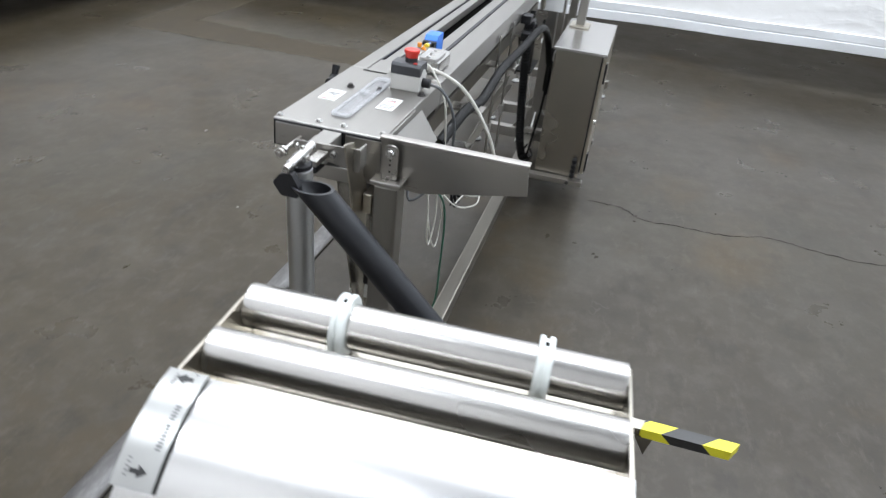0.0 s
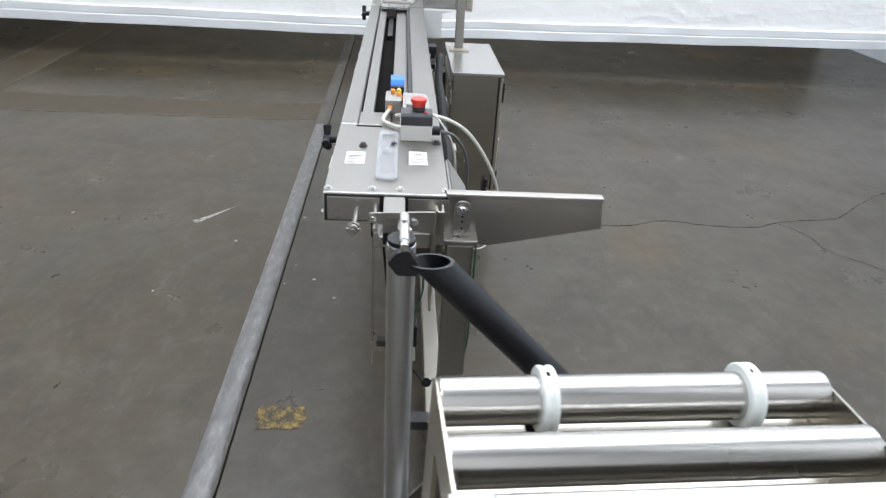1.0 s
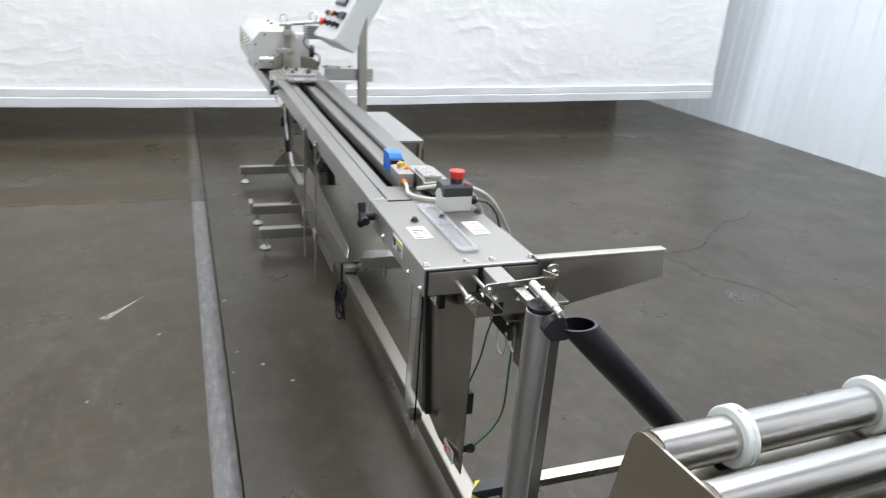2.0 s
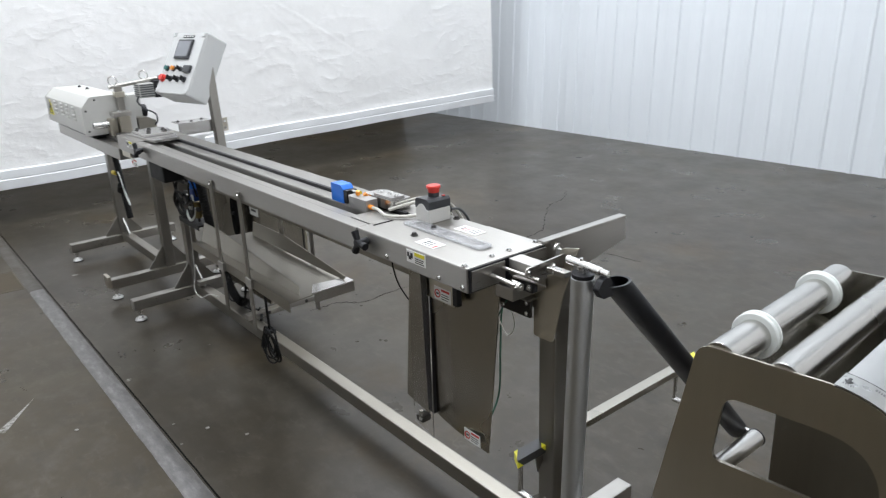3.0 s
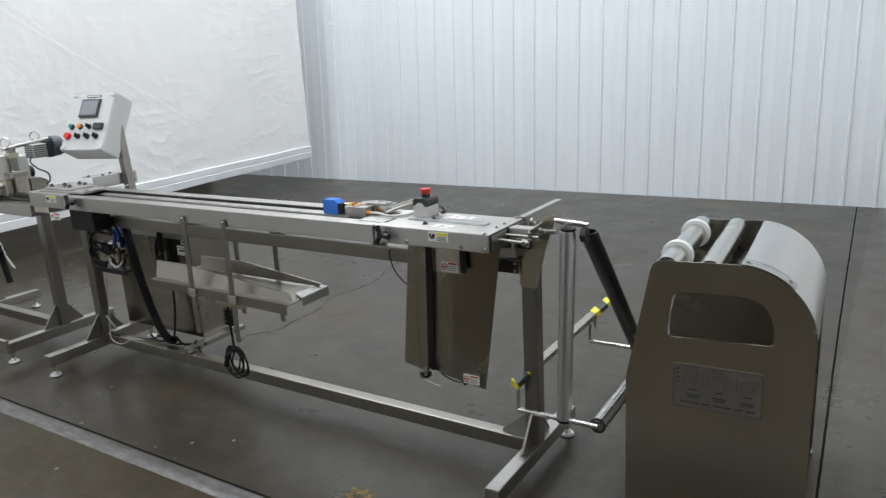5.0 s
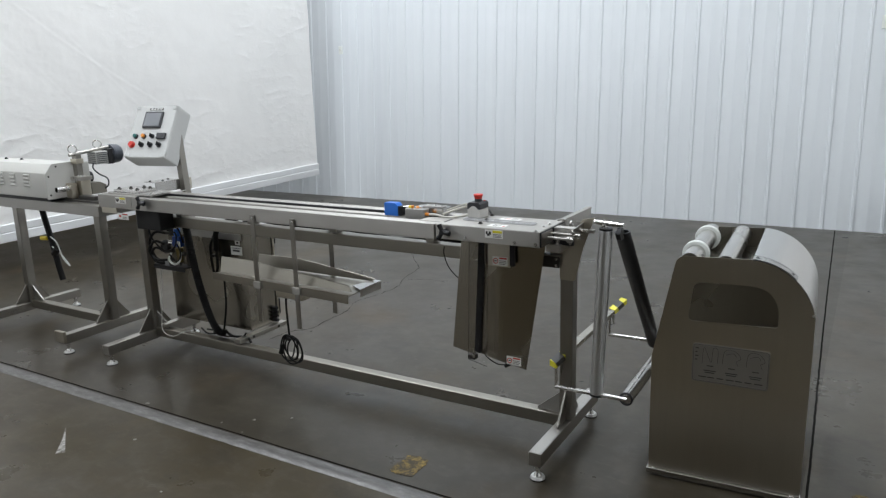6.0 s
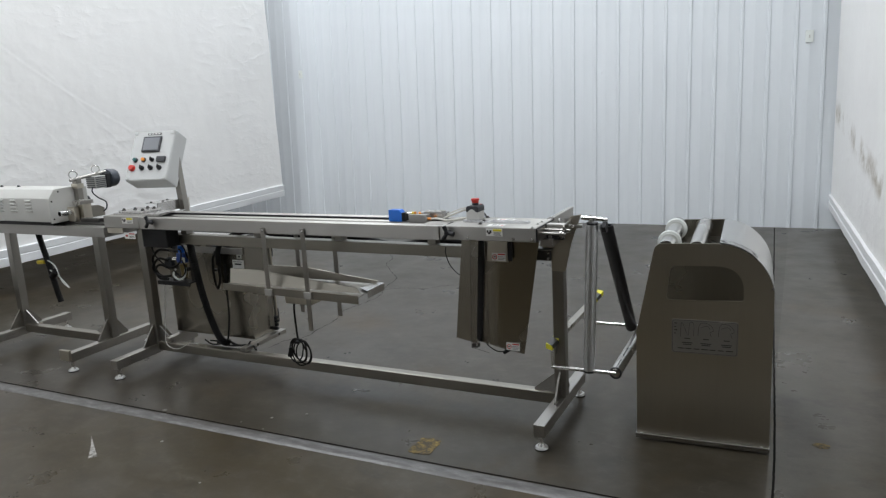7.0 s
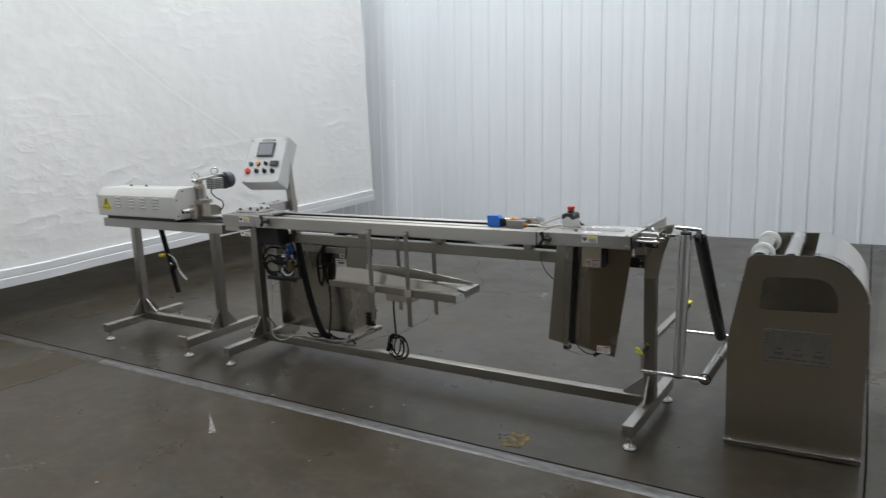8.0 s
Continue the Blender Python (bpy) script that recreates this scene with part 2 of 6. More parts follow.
def make_wall():
    m, n, l, b = mat("white_liner_panel")
    v = coords(n, l, (1, 1, 1))
    streak = noise_tex(n, l, coords(n, l, (9, 9, 0.5)), 1.0, 5, 0.6)
    dirt = noise_tex(n, l, v, 2.2, 7, 0.7)
    c = ramp(n, l, streak, [(0.3, (0.685, 0.720, 0.750)), (0.7, (0.72, 0.755, 0.784))])
    c = mix(n, l, ramp(n, l, dirt, [(0.62, 0.0), (0.85, 0.25)]), c, (0.55, 0.56, 0.56))
    l.new(c, b.inputs["Base Color"])
    b.inputs["Roughness"].default_value = 0.42
    bump(n, l, streak, 0.10, 0.003, b)
    return m


WALL = make_wall()


def make_tarp(name, stain):
    m, n, l, b = mat(name)
    v = coords(n, l, (1, 1, 1))
    crumple = noise_tex(n, l, coords(n, l, (1, 1, 1.2)), 13.0, 7, 0.6)
    dirt = noise_tex(n, l, v, 1.4, 6, 0.7)
    c = ramp(n, l, dirt, [(0.35, (0.835, 0.826, 0.812)), (0.75, (0.88, 0.869, 0.852))])
    if stain:
        sep = n.new("ShaderNodeSeparateXYZ")
        l.new(v, sep.inputs[0])
        band = n.new("ShaderNodeMath")
        band.operation = "MULTIPLY_ADD"
        band.inputs[1].default_value, band.inputs[2].default_value = 0.12, 0.0
        l.new(sep.outputs["Y"], band.inputs[0])
        dist = n.new("ShaderNodeMath")
        dist.operation = "SUBTRACT"
        l.new(sep.outputs["Z"], dist.inputs[0])
        l.new(band.outputs[0], dist.inputs[1])
        near = ramp(n, l, dist.outputs[0], [(0.40, 0.0), (0.47, 0.9), (0.53, 0.9), (0.64, 0.0)])
        blot = ramp(n, l, noise_tex(n, l, v, 3.0, 6, 0.7), [(0.45, 0.0), (0.62, 1.0)])
        c = mix(n, l, mix(n, l, 1.0, near, blot, "MULTIPLY"), c, (0.36, 0.31, 0.23))
    l.new(c, b.inputs["Base Color"])
    l.new(ramp(n, l, crumple, [(0.3, 0.32), (0.7, 0.5)]), b.inputs["Roughness"])
    # crinkles: sharp little ridges that run on the slant, in patches
    ridge = n.new("ShaderNodeTexNoise")
    ridge.noise_type = "RIDGED_MULTIFRACTAL"
    for name_, val in (("Scale", 3.4), ("Detail", 3.0), ("Roughness", 0.55), ("Lacunarity", 2.1), ("Offset", 0.9), ("Gain", 1.6)):
        ridge.inputs[name_].default_value = val
    slant = n.new("ShaderNodeMapping")
    slant.inputs["Rotation"].default_value = (radians(40), radians(40), 0)
    slant.inputs["Scale"].default_value = (1.0, 1.0, 2.0)
    l.new(v, slant.inputs["Vector"])
    l.new(slant.outputs["Vector"], ridge.inputs["Vector"])
    patch = ramp(n, l, noise_tex(n, l, v, 0.8, 2, 0.5), [(0.38, 0.12), (0.62, 1.0)])
    folds = mix(n, l, patch, (0.0, 0.0, 0.0), ridge.outputs["Fac"])
    h = mix(n, l, 0.35, folds, crumple)
    bump(n, l, h, 0.42, 0.011, b)
    return m


TARP = make_tarp("white_plastic_tarp", False)
TARP_STAINED = make_tarp("white_plastic_tarp_with_mildew", True)


def make_worn(name, color, low, high, scale):
    """Worn floor paint: what is left of it between bare patches."""
    m, n, l, b = mat(name)
    v = coords(n, l, (1, 1, 1))
    wear = ramp(n, l, noise_tex(n, l, v, scale, 8, 0.75), [(low, 0.0), (high, 1.0)])
    l.new(mix(n, l, wear, (0.046, 0.037, 0.024), color), b.inputs["Base Color"])
    b.inputs["Roughness"].default_value = 0.5
    b.inputs["Specular IOR Level"].default_value = 0.18
    return m


FLOOR_PAINT = make_worn("worn_yellow_floor_paint", (0.30, 0.205, 0.05), 0.46, 0.66, 34)
GREY_DIRT = make_worn("dirty_grey_strip", (0.108, 0.103, 0.095), 0.28, 0.72, 9)
FILL = make_worn("patched_concrete", (0.074, 0.058, 0.036), 0.30, 0.75, 5)
PALE_EDGE = make_worn("pale_worn_concrete", (0.118, 0.100, 0.073), 0.36, 0.72, 11)
CHALK = make_worn("pale_scuff", (0.34, 0.33, 0.31), 0.35, 0.6, 40)


def make_hazard():
    """Slanted black and yellow bands, a pair every 0.145 m along the bar."""
    m, n, l, b = mat("black_yellow_hazard_tape")
    v = coords(n, l, (1, 1, 1))
    dot = n.new("ShaderNodeVectorMath")
    dot.operation = "DOT_PRODUCT"
    dot.inputs[1].default_value = (7.5, 6.9, 7.5)
    l.new(v, dot.inputs[0])
    shift, cut, step = n.new("ShaderNodeMath"), n.new("ShaderNodeMath"), n.new("ShaderNodeMath")
    shift.operation, cut.operation, step.operation = "SUBTRACT", "FRACT", "LESS_THAN"
    shift.inputs[1].default_value, step.inputs[1].default_value = 0.774, 0.41
    l.new(dot.outputs["Value"], shift.inputs[0])
    l.new(shift.outputs[0], cut.inputs[0])
    l.new(cut.outputs[0], step.inputs[0])
    wear = ramp(n, l, noise_tex(n, l, v, 90, 5, 0.7), [(0.62, 0.0), (0.75, 0.5)])
    c = mix(n, l, step.outputs[0], (0.03, 0.03, 0.03), (0.72, 0.66, 0.03))
    l.new(mix(n, l, wear, c, (0.12, 0.11, 0.09)), b.inputs["Base Color"])
    b.inputs["Roughness"].default_value = 0.4
    return m


HAZARD = make_hazard()


# ---- building helpers ----
def obj(name, bm, material, m=None, smooth=True):
    me = bpy.data.meshes.new(name)
    bmesh.ops.recalc_face_normals(bm, faces=bm.faces)
    if smooth:
        for f in bm.faces:
            f.smooth = True
        for e in bm.edges:
            if len(e.link_faces) == 2:
                a, b = (f.calc_area() for f in e.link_faces)
                angle = e.calc_face_angle(0)
                if angle > 0.6 or (angle > 0.2 and max(a, b) > 3.5 * min(a, b)):
                    e.smooth = False
    bm.to_mesh(me)
    bm.free()
    me.materials.append(material)
    ob = new(name, me)
    if m is not None:
        ob.matrix_world = m
    return ob


def part(name, bm, material, parent, label="", m=None):
    ob = obj(name, bm, material)
    ob.parent = parent
    if m is not None:
        ob.matrix_basis = m
    return tagged(ob, label)


def thing(name, label, category, m=None, group="", kind=""):
    ob = new(name)
    ob.empty_display_size = 0.1
    if m is not None:
        ob.matrix_basis = m
    return tagged(ob, label, category, group, kind)


def box(x0, x1, y0, y1, z0, z1, bev=0.002, bm=None):
    own = bmesh.new()
    bmesh.ops.create_cube(own, size=1, matrix=Matrix.Translation(((x0 + x1) / 2, (y0 + y1) / 2, (z0 + z1) / 2)) @ Matrix.Diagonal((abs(x1 - x0), abs(y1 - y0), abs(z1 - z0), 1)))
    if bev:
        bmesh.ops.bevel(own, geom=own.edges[:], offset=bev, segments=2, affect="EDGES", profile=0.6)
    return merge(bm, own)


def merge(bm, own):
    if bm is None:
        return own
    me = bpy.data.meshes.new("joined")
    own.to_mesh(me)
    own.free()
    bm.from_mesh(me)
    bpy.data.meshes.remove(me)
    return bm


def cyl(p0, p1, r, seg=20, r2=None, bev=0.0, bm=None):
    own = bmesh.new()
    p0, p1 = Vector(p0), Vector(p1)
    d = p1 - p0
    m = Matrix.Translation((p0 + p1) / 2) @ d.to_track_quat("Z", "Y").to_matrix().to_4x4()
    bmesh.ops.create_cone(own, cap_ends=True, segments=seg, radius1=r, radius2=r if r2 is None else r2, depth=d.length, matrix=m)
    if bev:
        rims = [e for e in own.edges if any(len(f.verts) > 4 for f in e.link_faces)]
        bmesh.ops.bevel(own, geom=rims, offset=bev, segments=2, affect="EDGES", profile=0.6)
    return merge(bm, own)


def tube(p0, p1, r, inner, seg=28, bm=None, level=None):
    """A hollow tube with open ends; level: the height of a level cut through the end p0."""
    own = bmesh.new()
    p0, p1 = Vector(p0), Vector(p1)
    q = (p1 - p0).to_track_quat("Z", "Y").to_matrix()
    rings = []
    for p, rad in ((p0, r), (p1, r), (p1, inner), (p0, inner)):
        rings.append([own.verts.new(p + q @ Vector((rad * math.cos(2 * math.pi * i / seg), rad * math.sin(2 * math.pi * i / seg), 0))) for i in range(seg)])
    if level is not None:
        d = (p1 - p0).normalized()
        for v in rings[0] + rings[3]:
            v.co = v.co + d * ((level - v.co.z) / d.z)
    for a in range(4):
        b = (a + 1) % 4
        for i in range(seg):
            j = (i + 1) % seg
            own.faces.new((rings[a][i], rings[a][j], rings[b][j], rings[b][i]))
    return merge(bm, own)


def ring(centre, axis, radius, width, thick, seg=36, groove=0.0, bm=None):
    """A collar round an axis, with a shallow groove in its rim."""
    own = bmesh.new()
    c, q = Vector(centre), Vector(axis).to_track_quat("Z", "Y").to_matrix()
    w = width / 2
    prof = [(radius - thick, -w), (radius - 0.002, -w), (radius, -w + 0.002), (radius, -w * 0.35), (radius - groove, -w * 0.2), (radius - groove, w * 0.2), (radius, w * 0.35), (radius, w - 0.002), (radius - 0.002, w), (radius - thick, w)]
    rows = [[own.verts.new(c + q @ Vector((r * math.cos(2 * math.pi * i / seg), r * math.sin(2 * math.pi * i / seg), h))) for i in range(seg)] for r, h in prof]
    for a in range(len(rows)):
        b = (a + 1) % len(rows)
        for i in range(seg):
            j = (i + 1) % seg
            own.faces.new((rows[a][i], rows[a][j], rows[b][j], rows[b][i]))
    return merge(bm, own)


def smooth_line(points, steps=6):
    pts = [Vector(p) for p in points]
    pts = [pts[0] * 2 - pts[1], *pts, pts[-1] * 2 - pts[-2]]
    out = []
    for i in range(1, len(pts) - 2):
        a, b, c, d = pts[i - 1:i + 3]
        for k in range(steps):
            t = k / steps
            out.append(0.5 * (2 * b + (c - a) * t + (2 * a - 5 * b + 4 * c - d) * t * t + (3 * b - a - 3 * c + d) * t ** 3))
    out.append(pts[-2])
    return out


def hose(points, r, seg=8, steps=6, bm=None, ribs=0.0):
    own = bmesh.new()
    line = smooth_line(points, steps)
    up, rows = Vector((0.3, 0.2, 0.93)), []
    for i, p in enumerate(line):
        d = (line[min(i + 1, len(line) - 1)] - line[max(i - 1, 0)]).normalized()
        side = d.cross(up)
        side = side.normalized() if side.length > 1e-4 else d.orthogonal().normalized()
        up = side.cross(d).normalized()
        rr = r * (1 + (ribs if i % 2 else -ribs))
        rows.append([own.verts.new(p + rr * (math.cos(2 * math.pi * k / seg) * side + math.sin(2 * math.pi * k / seg) * up)) for k in range(seg)])
    for a, b in zip(rows, rows[1:]):
        for k in range(seg):
            own.faces.new((a[k], a[(k + 1) % seg], b[(k + 1) % seg], b[k]))
    own.faces.new(rows[0][::-1])
    own.faces.new(rows[-1])
    return merge(bm, own)


AXES = {"x": lambda a, b, c: (c, a, b), "y": lambda a, b, c: (a, c, b), "z": lambda a, b, c: (a, b, c)}


def prism(outline, axis, c0, c1, holes=(), bm=None):
    """A plate of any outline, with holes: outline in the other two axes (in the order x, y, z), from c0 to c1 along axis."""
    own = bmesh.new()
    edges = []
    for loop in (outline, *holes):
        vs = [own.verts.new(AXES[axis](a, b, c0)) for a, b in loop]
        edges += [own.edges.new((vs[i], vs[(i + 1) % len(vs)])) for i in range(len(vs))]
    bmesh.ops.triangle_fill(own, use_beauty=True, use_dissolve=False, edges=edges)
    ext = bmesh.ops.extrude_face_region(own, geom=own.faces[:])
    shift = Vector(AXES[axis](0, 0, c1 - c0))
    bmesh.ops.translate(own, vec=shift, verts=[v for v in ext["geom"] if isinstance(v, bmesh.types.BMVert)])
    return merge(bm, own)


def rounded(pts, r, n=5):
    """A polygon with its corners rounded; r: one radius or one for each corner."""
    out = []
    for i, p in enumerate(pts):
        p, a, b = Vector(p), Vector(pts[i - 1]), Vector(pts[(i + 1) % len(pts)])
        rr = r[i] if isinstance(r, (list, tuple)) else r
        if rr <= 0:
            out.append(tuple(p))
            continue
        u, w = (a - p), (b - p)
        k0, k1 = min(rr, u.length * 0.49), min(rr, w.length * 0.49)
        s, e = p + u.normalized() * k0, p + w.normalized() * k1
        for j in range(n + 1):
            t = j / n
            out.append(tuple((1 - t) ** 2 * s + 2 * t * (1 - t) * p + t * t * e))
    return out


def bolt(p, axis, r, h, bm=None):
    """A domed bolt head on a washer."""
    p, a = Vector(p), Vector(axis).normalized()
    bm = cyl(p, p + a * h * 0.25, r * 1.35, 14, bm=bm)
    return cyl(p + a * h * 0.25, p + a * h, r, 8, r * 0.75, bm=bm)

# ---- the hall ----
BACK, LEFT, RIGHT, FRONT = 5.21, -4.95, 1.27, -3.4
LEAN = 3.0


def sheet(name, nu, nv, place, material, label, category, kind="structure"):
    bm = bmesh.new()
    grid = [[bm.verts.new(place(i / nu, j / nv)) for j in range(nv + 1)] for i in range(nu + 1)]
    for i in range(nu):
        for j in range(nv):
            bm.faces.new((grid[i][j], grid[i + 1][j], grid[i + 1][j + 1], grid[i][j + 1]))
    return tagged(obj(name, bm, material), label, category, kind=kind)


floor = tagged(obj("floor", box(-16, 10, -14, 14, -0.2, 0, 0), FLOOR), "dark grey sealed concrete floor, stained and scuffed", "floor", kind="structure")
tagged(obj("ceiling", box(-16, 10, -14, 14, CEILING, CEILING + 0.1, 0), CEILING_PAINT), "plain grey ceiling sheets high over the bay", "ceiling", kind="structure")


def build_back_wall():
    """Corrugated liner panels: a rib every 0.244 m, with two shallow swages between."""
    x0, x1, top, pitch, proud = -7.5, 1.9, CEILING, 0.2436, 0.011
    prof = [(0.0, 0.0), (0.008, proud), (0.030, proud), (0.038, 0.0), (0.128, 0.0), (0.134, 0.0012), (0.142, 0.0012), (0.148, 0.0)]
    xs, start = [], 0.108 - pitch * 40
    for k in range(60):
        for dx, d in prof:
            x = start + k * pitch + dx
            if x0 < x < x1:
                xs.append((x, d))
    slope = math.tan(radians(LEAN))
    bm = bmesh.new()
    heights = [0.0, 0.03, 1.2, 2.4, 4.2, top]
    cols = [[bm.verts.new((x, BACK + z * slope - d, z)) for z in heights] for x, d in xs]
    rear = [[bm.verts.new((x, BACK + z * slope + 0.12, z)) for z in (0.0, top)] for x in (xs[0][0], xs[-1][0])]
    for a, b in zip(cols, cols[1:]):
        for k in range(len(heights) - 1):
            bm.faces.new((a[k], b[k], b[k + 1], a[k + 1]))
    bm.faces.new((rear[0][0], rear[1][0], rear[1][1], rear[0][1]))
    wall = tagged(obj("wall_back", bm, WALL), "white corrugated metal liner wall with upright ribs", "wall", kind="structure")
    screws = bmesh.new()
    rnd = random.Random(4)
    for z in (0.10, 1.62, 3.1):
        for k in range(58):
            x = start + k * pitch + 0.022 + 0.06 * (k % 2)
            if x0 + 0.1 < x < x1 - 0.1:
                p = Vector((x, BACK + z * slope - (proud if k % 2 == 0 else 0), z + rnd.uniform(-0.01, 0.01)))
                cyl(p, p + Vector((0, -0.004, 0)), 0.0055, 8, bm=screws)
    tagged(part("screws", screws, WALL, wall), kind="stuff")
    for x, z, w, h in ((0.970, 1.840, 0.035, 0.056), (-4.990, 1.868, 0.028, 0.050)):
        y = BACK + z * slope
        plate = part("switch_plate", box(x - w, x + w, y - 0.018, y - 0.002, z - h, z + h, 0.004), WHITE_PLASTIC, wall, "white plastic switch plate")
        part("toggle", box(x - 0.006, x + 0.006, y - 0.026, y - 0.018, z - 0.014, z + 0.014, 0.002), PALE_PLASTIC, plate)
    return wall


build_back_wall()


CREASES = ((0.74, 2.47, -0.70, 1.6, 2.6, 0.0045), (1.62, 1.86, -0.88, 0.3, 1.4, 0.0035), (1.30, 1.62, -1.0, 0.2, 0.9, 0.0035), (0.85, 2.0, -0.95, 0.1, 0.6, 0.003), (2.15, 1.55, -0.80, 0.0, 0.7, 0.003))


def crease(u, z):
    """Fold lines and crumpled fields in the hanging plastic: start, slope, lead, length, height of each fold."""
    out = 0.0
    for u0, z0, s, lead, length, amp in CREASES:
        run = u - u0
        fade = max(0.0, min(1.0, (run + lead) / 0.3)) * max(0.0, min(1.0, (length - run) / 0.4))
        d = (z - z0 - s * run + 0.06 * math.sin(run * 2.1)) / 0.011
        out += fade * amp * (math.exp(-d * d) - 0.7 * math.exp(-((d - 1.5) ** 2)))
    field = math.exp(-(((z - 1.55) + 0.75 * (u - 1.4)) / 0.75) ** 2) + 0.8 * math.exp(-(((u + 0.4) / 1.1) ** 2 + ((z - 1.0) / 0.5) ** 2))
    rough = abs(noise.noise((u * 8.0 + z * 5.0, z * 8.4 - u * 4.0, 4.4))) + 0.6 * abs(noise.noise((u * 19.0 + z * 8.0, z * 20.0 - u * 8.0, 2.2)))
    return 0.45 * out + 0.0024 * field * (0.35 - rough)


def build_tarp(name, along, lo, hi, at, foot, top, inward, material, label, tilt=0.0, wrinkle=1.0, step=0.05):
    """A hanging tarp: along 'x' or 'y' from lo to hi; foot(u): height of its lower edge; inward: side that faces the room."""
    def place_for(depth):
        def place(s, t):
            u = lo + (hi - lo) * s
            z = foot(u) + (top - foot(u)) * t
            fade = max(0.0, min(1.0, (u - lo) / 0.2, (hi - u) / 0.03))
            d = 0.020 * noise.noise((u * 0.7, z * 0.5, 3.1)) + 0.004 * noise.noise((u * 2.3 + z * 1.2, z * 2.0 - u, 7.7)) + 0.0016 * noise.noise((u * 7, z * 6, 1.3)) * max(0.0, 1.2 - z * 0.15)
            d = (d + crease(u, z)) * wrinkle * (0.3 + 0.7 * fade) * min(1.0, 0.25 + (z - foot(u)) * 1.3)
            w = at + tilt * (u - lo) + inward * (d + depth)
            edge = 0.012 * noise.noise((z * 2.0, 5.0, 0.2)) if s == 1.0 else 0.0
            return (u + edge, w, z) if along == "x" else (w, u + edge, z)
        return place
    tarp = sheet(name, int((hi - lo) / step), int(top / step), place_for(0.0), material, label, "tarp")
    hem = bmesh.new()
    n = int((hi - lo) / 0.1)
    ring_rows = []
    for i in range(n + 1):
        u = lo + (hi - lo) * i / n
        z = foot(u) + 0.006 * noise.noise((u * 1.7, 0.4, 9.0))
        row = []
        for dz, dd in ((0.0, 0.0), (0.004, 0.012), (0.070, 0.016), (0.078, 0.008), (0.084, 0.014), (0.138, 0.016), (0.144, 0.002), (0.144, -0.006), (0.0, -0.006)):
            w = at + tilt * (u - lo) + inward * (0.004 + dd + 0.004 * noise.noise((u * 3.0, dz * 20, 2.0)))
            row.append(hem.verts.new((u, w, z + dz) if along == "x" else (w, u, z + dz)))
        ring_rows.append(row)
    for a, b in zip(ring_rows, ring_rows[1:]):
        for k in range(len(a)):
            j = (k + 1) % len(a)
            hem.faces.new((a[k], a[j], b[j], b[k]))
    hem.faces.new(ring_rows[0])
    hem.faces.new(ring_rows[-1][::-1])
    part("hem", hem, HEM, tarp, "folded white hem along the lower edge")
    return tarp


build_tarp("wall_tarp_left", "y", FRONT - 0.05, 4.66, LEFT, lambda u: 0.262 + 0.020 * max(0.0, u), CEILING, 1, TARP, "wrinkled white plastic tarp hung as a partition above the floor", step=0.014)
build_tarp("wall_tarp_front", "x", LEFT + 0.06, -1.6, FRONT, lambda u: 0.26, CEILING, 1, TARP, "white plastic tarp hung as a partition above the floor", wrinkle=0.7)
build_tarp("wall_tarp_right", "y", 1.5, 5.22, 1.41, lambda u: 0.20, CEILING, -1, TARP_STAINED, "white hung tarp with brown mildew streaks", tilt=-0.052, wrinkle=0.5)
# Three unseen walls, added to close the space and bounce light back.
tagged(obj("wall_side", box(3.2, 3.3, -6, 8, 0, CEILING, 0), TARP), "plain white unseen wall added to close the bay", "wall", kind="structure")
tagged(obj("wall_far_left", box(-13.2, -13.0, -12, 12, 0, CEILING, 0), BOUNCE_WALL), "unseen grey wall added beyond the tarp to bounce light", "wall", kind="structure")
tagged(obj("wall_far_front", box(-13, 3.2, -12.2, -12.0, 0, CEILING, 0), BOUNCE_WALL), "unseen grey wall added beyond the tarp to bounce light", "wall", kind="structure")


def ribbon(points, width, z0, z1, seed, jag=0.4, steps=5):
    rnd = random.Random(seed)
    line = smooth_line([(x, y, 0) for x, y in points], steps)
    bm = bmesh.new()
    rows = []
    for i, p in enumerate(line):
        d = (line[min(i + 1, len(line) - 1)] - line[max(i - 1, 0)]).normalized()
        s = Vector((-d.y, d.x, 0))
        p = p + s * rnd.uniform(-1, 1) * width * jag * 2.5
        w = width * (0.5 + rnd.uniform(-jag, jag) * 0.5)
        rows.append([bm.verts.new((p + s * k * w) + Vector((0, 0, z))) for k, z in ((-1, z0), (1, z0), (1, z1), (-1, z1))])
    for a, b in zip(rows, rows[1:]):
        for k in range(4):
            j = (k + 1) % 4
            bm.faces.new((a[k], a[j], b[j], b[k]))
    bm.faces.new(rows[0])
    bm.faces.new(rows[-1][::-1])
    return bm


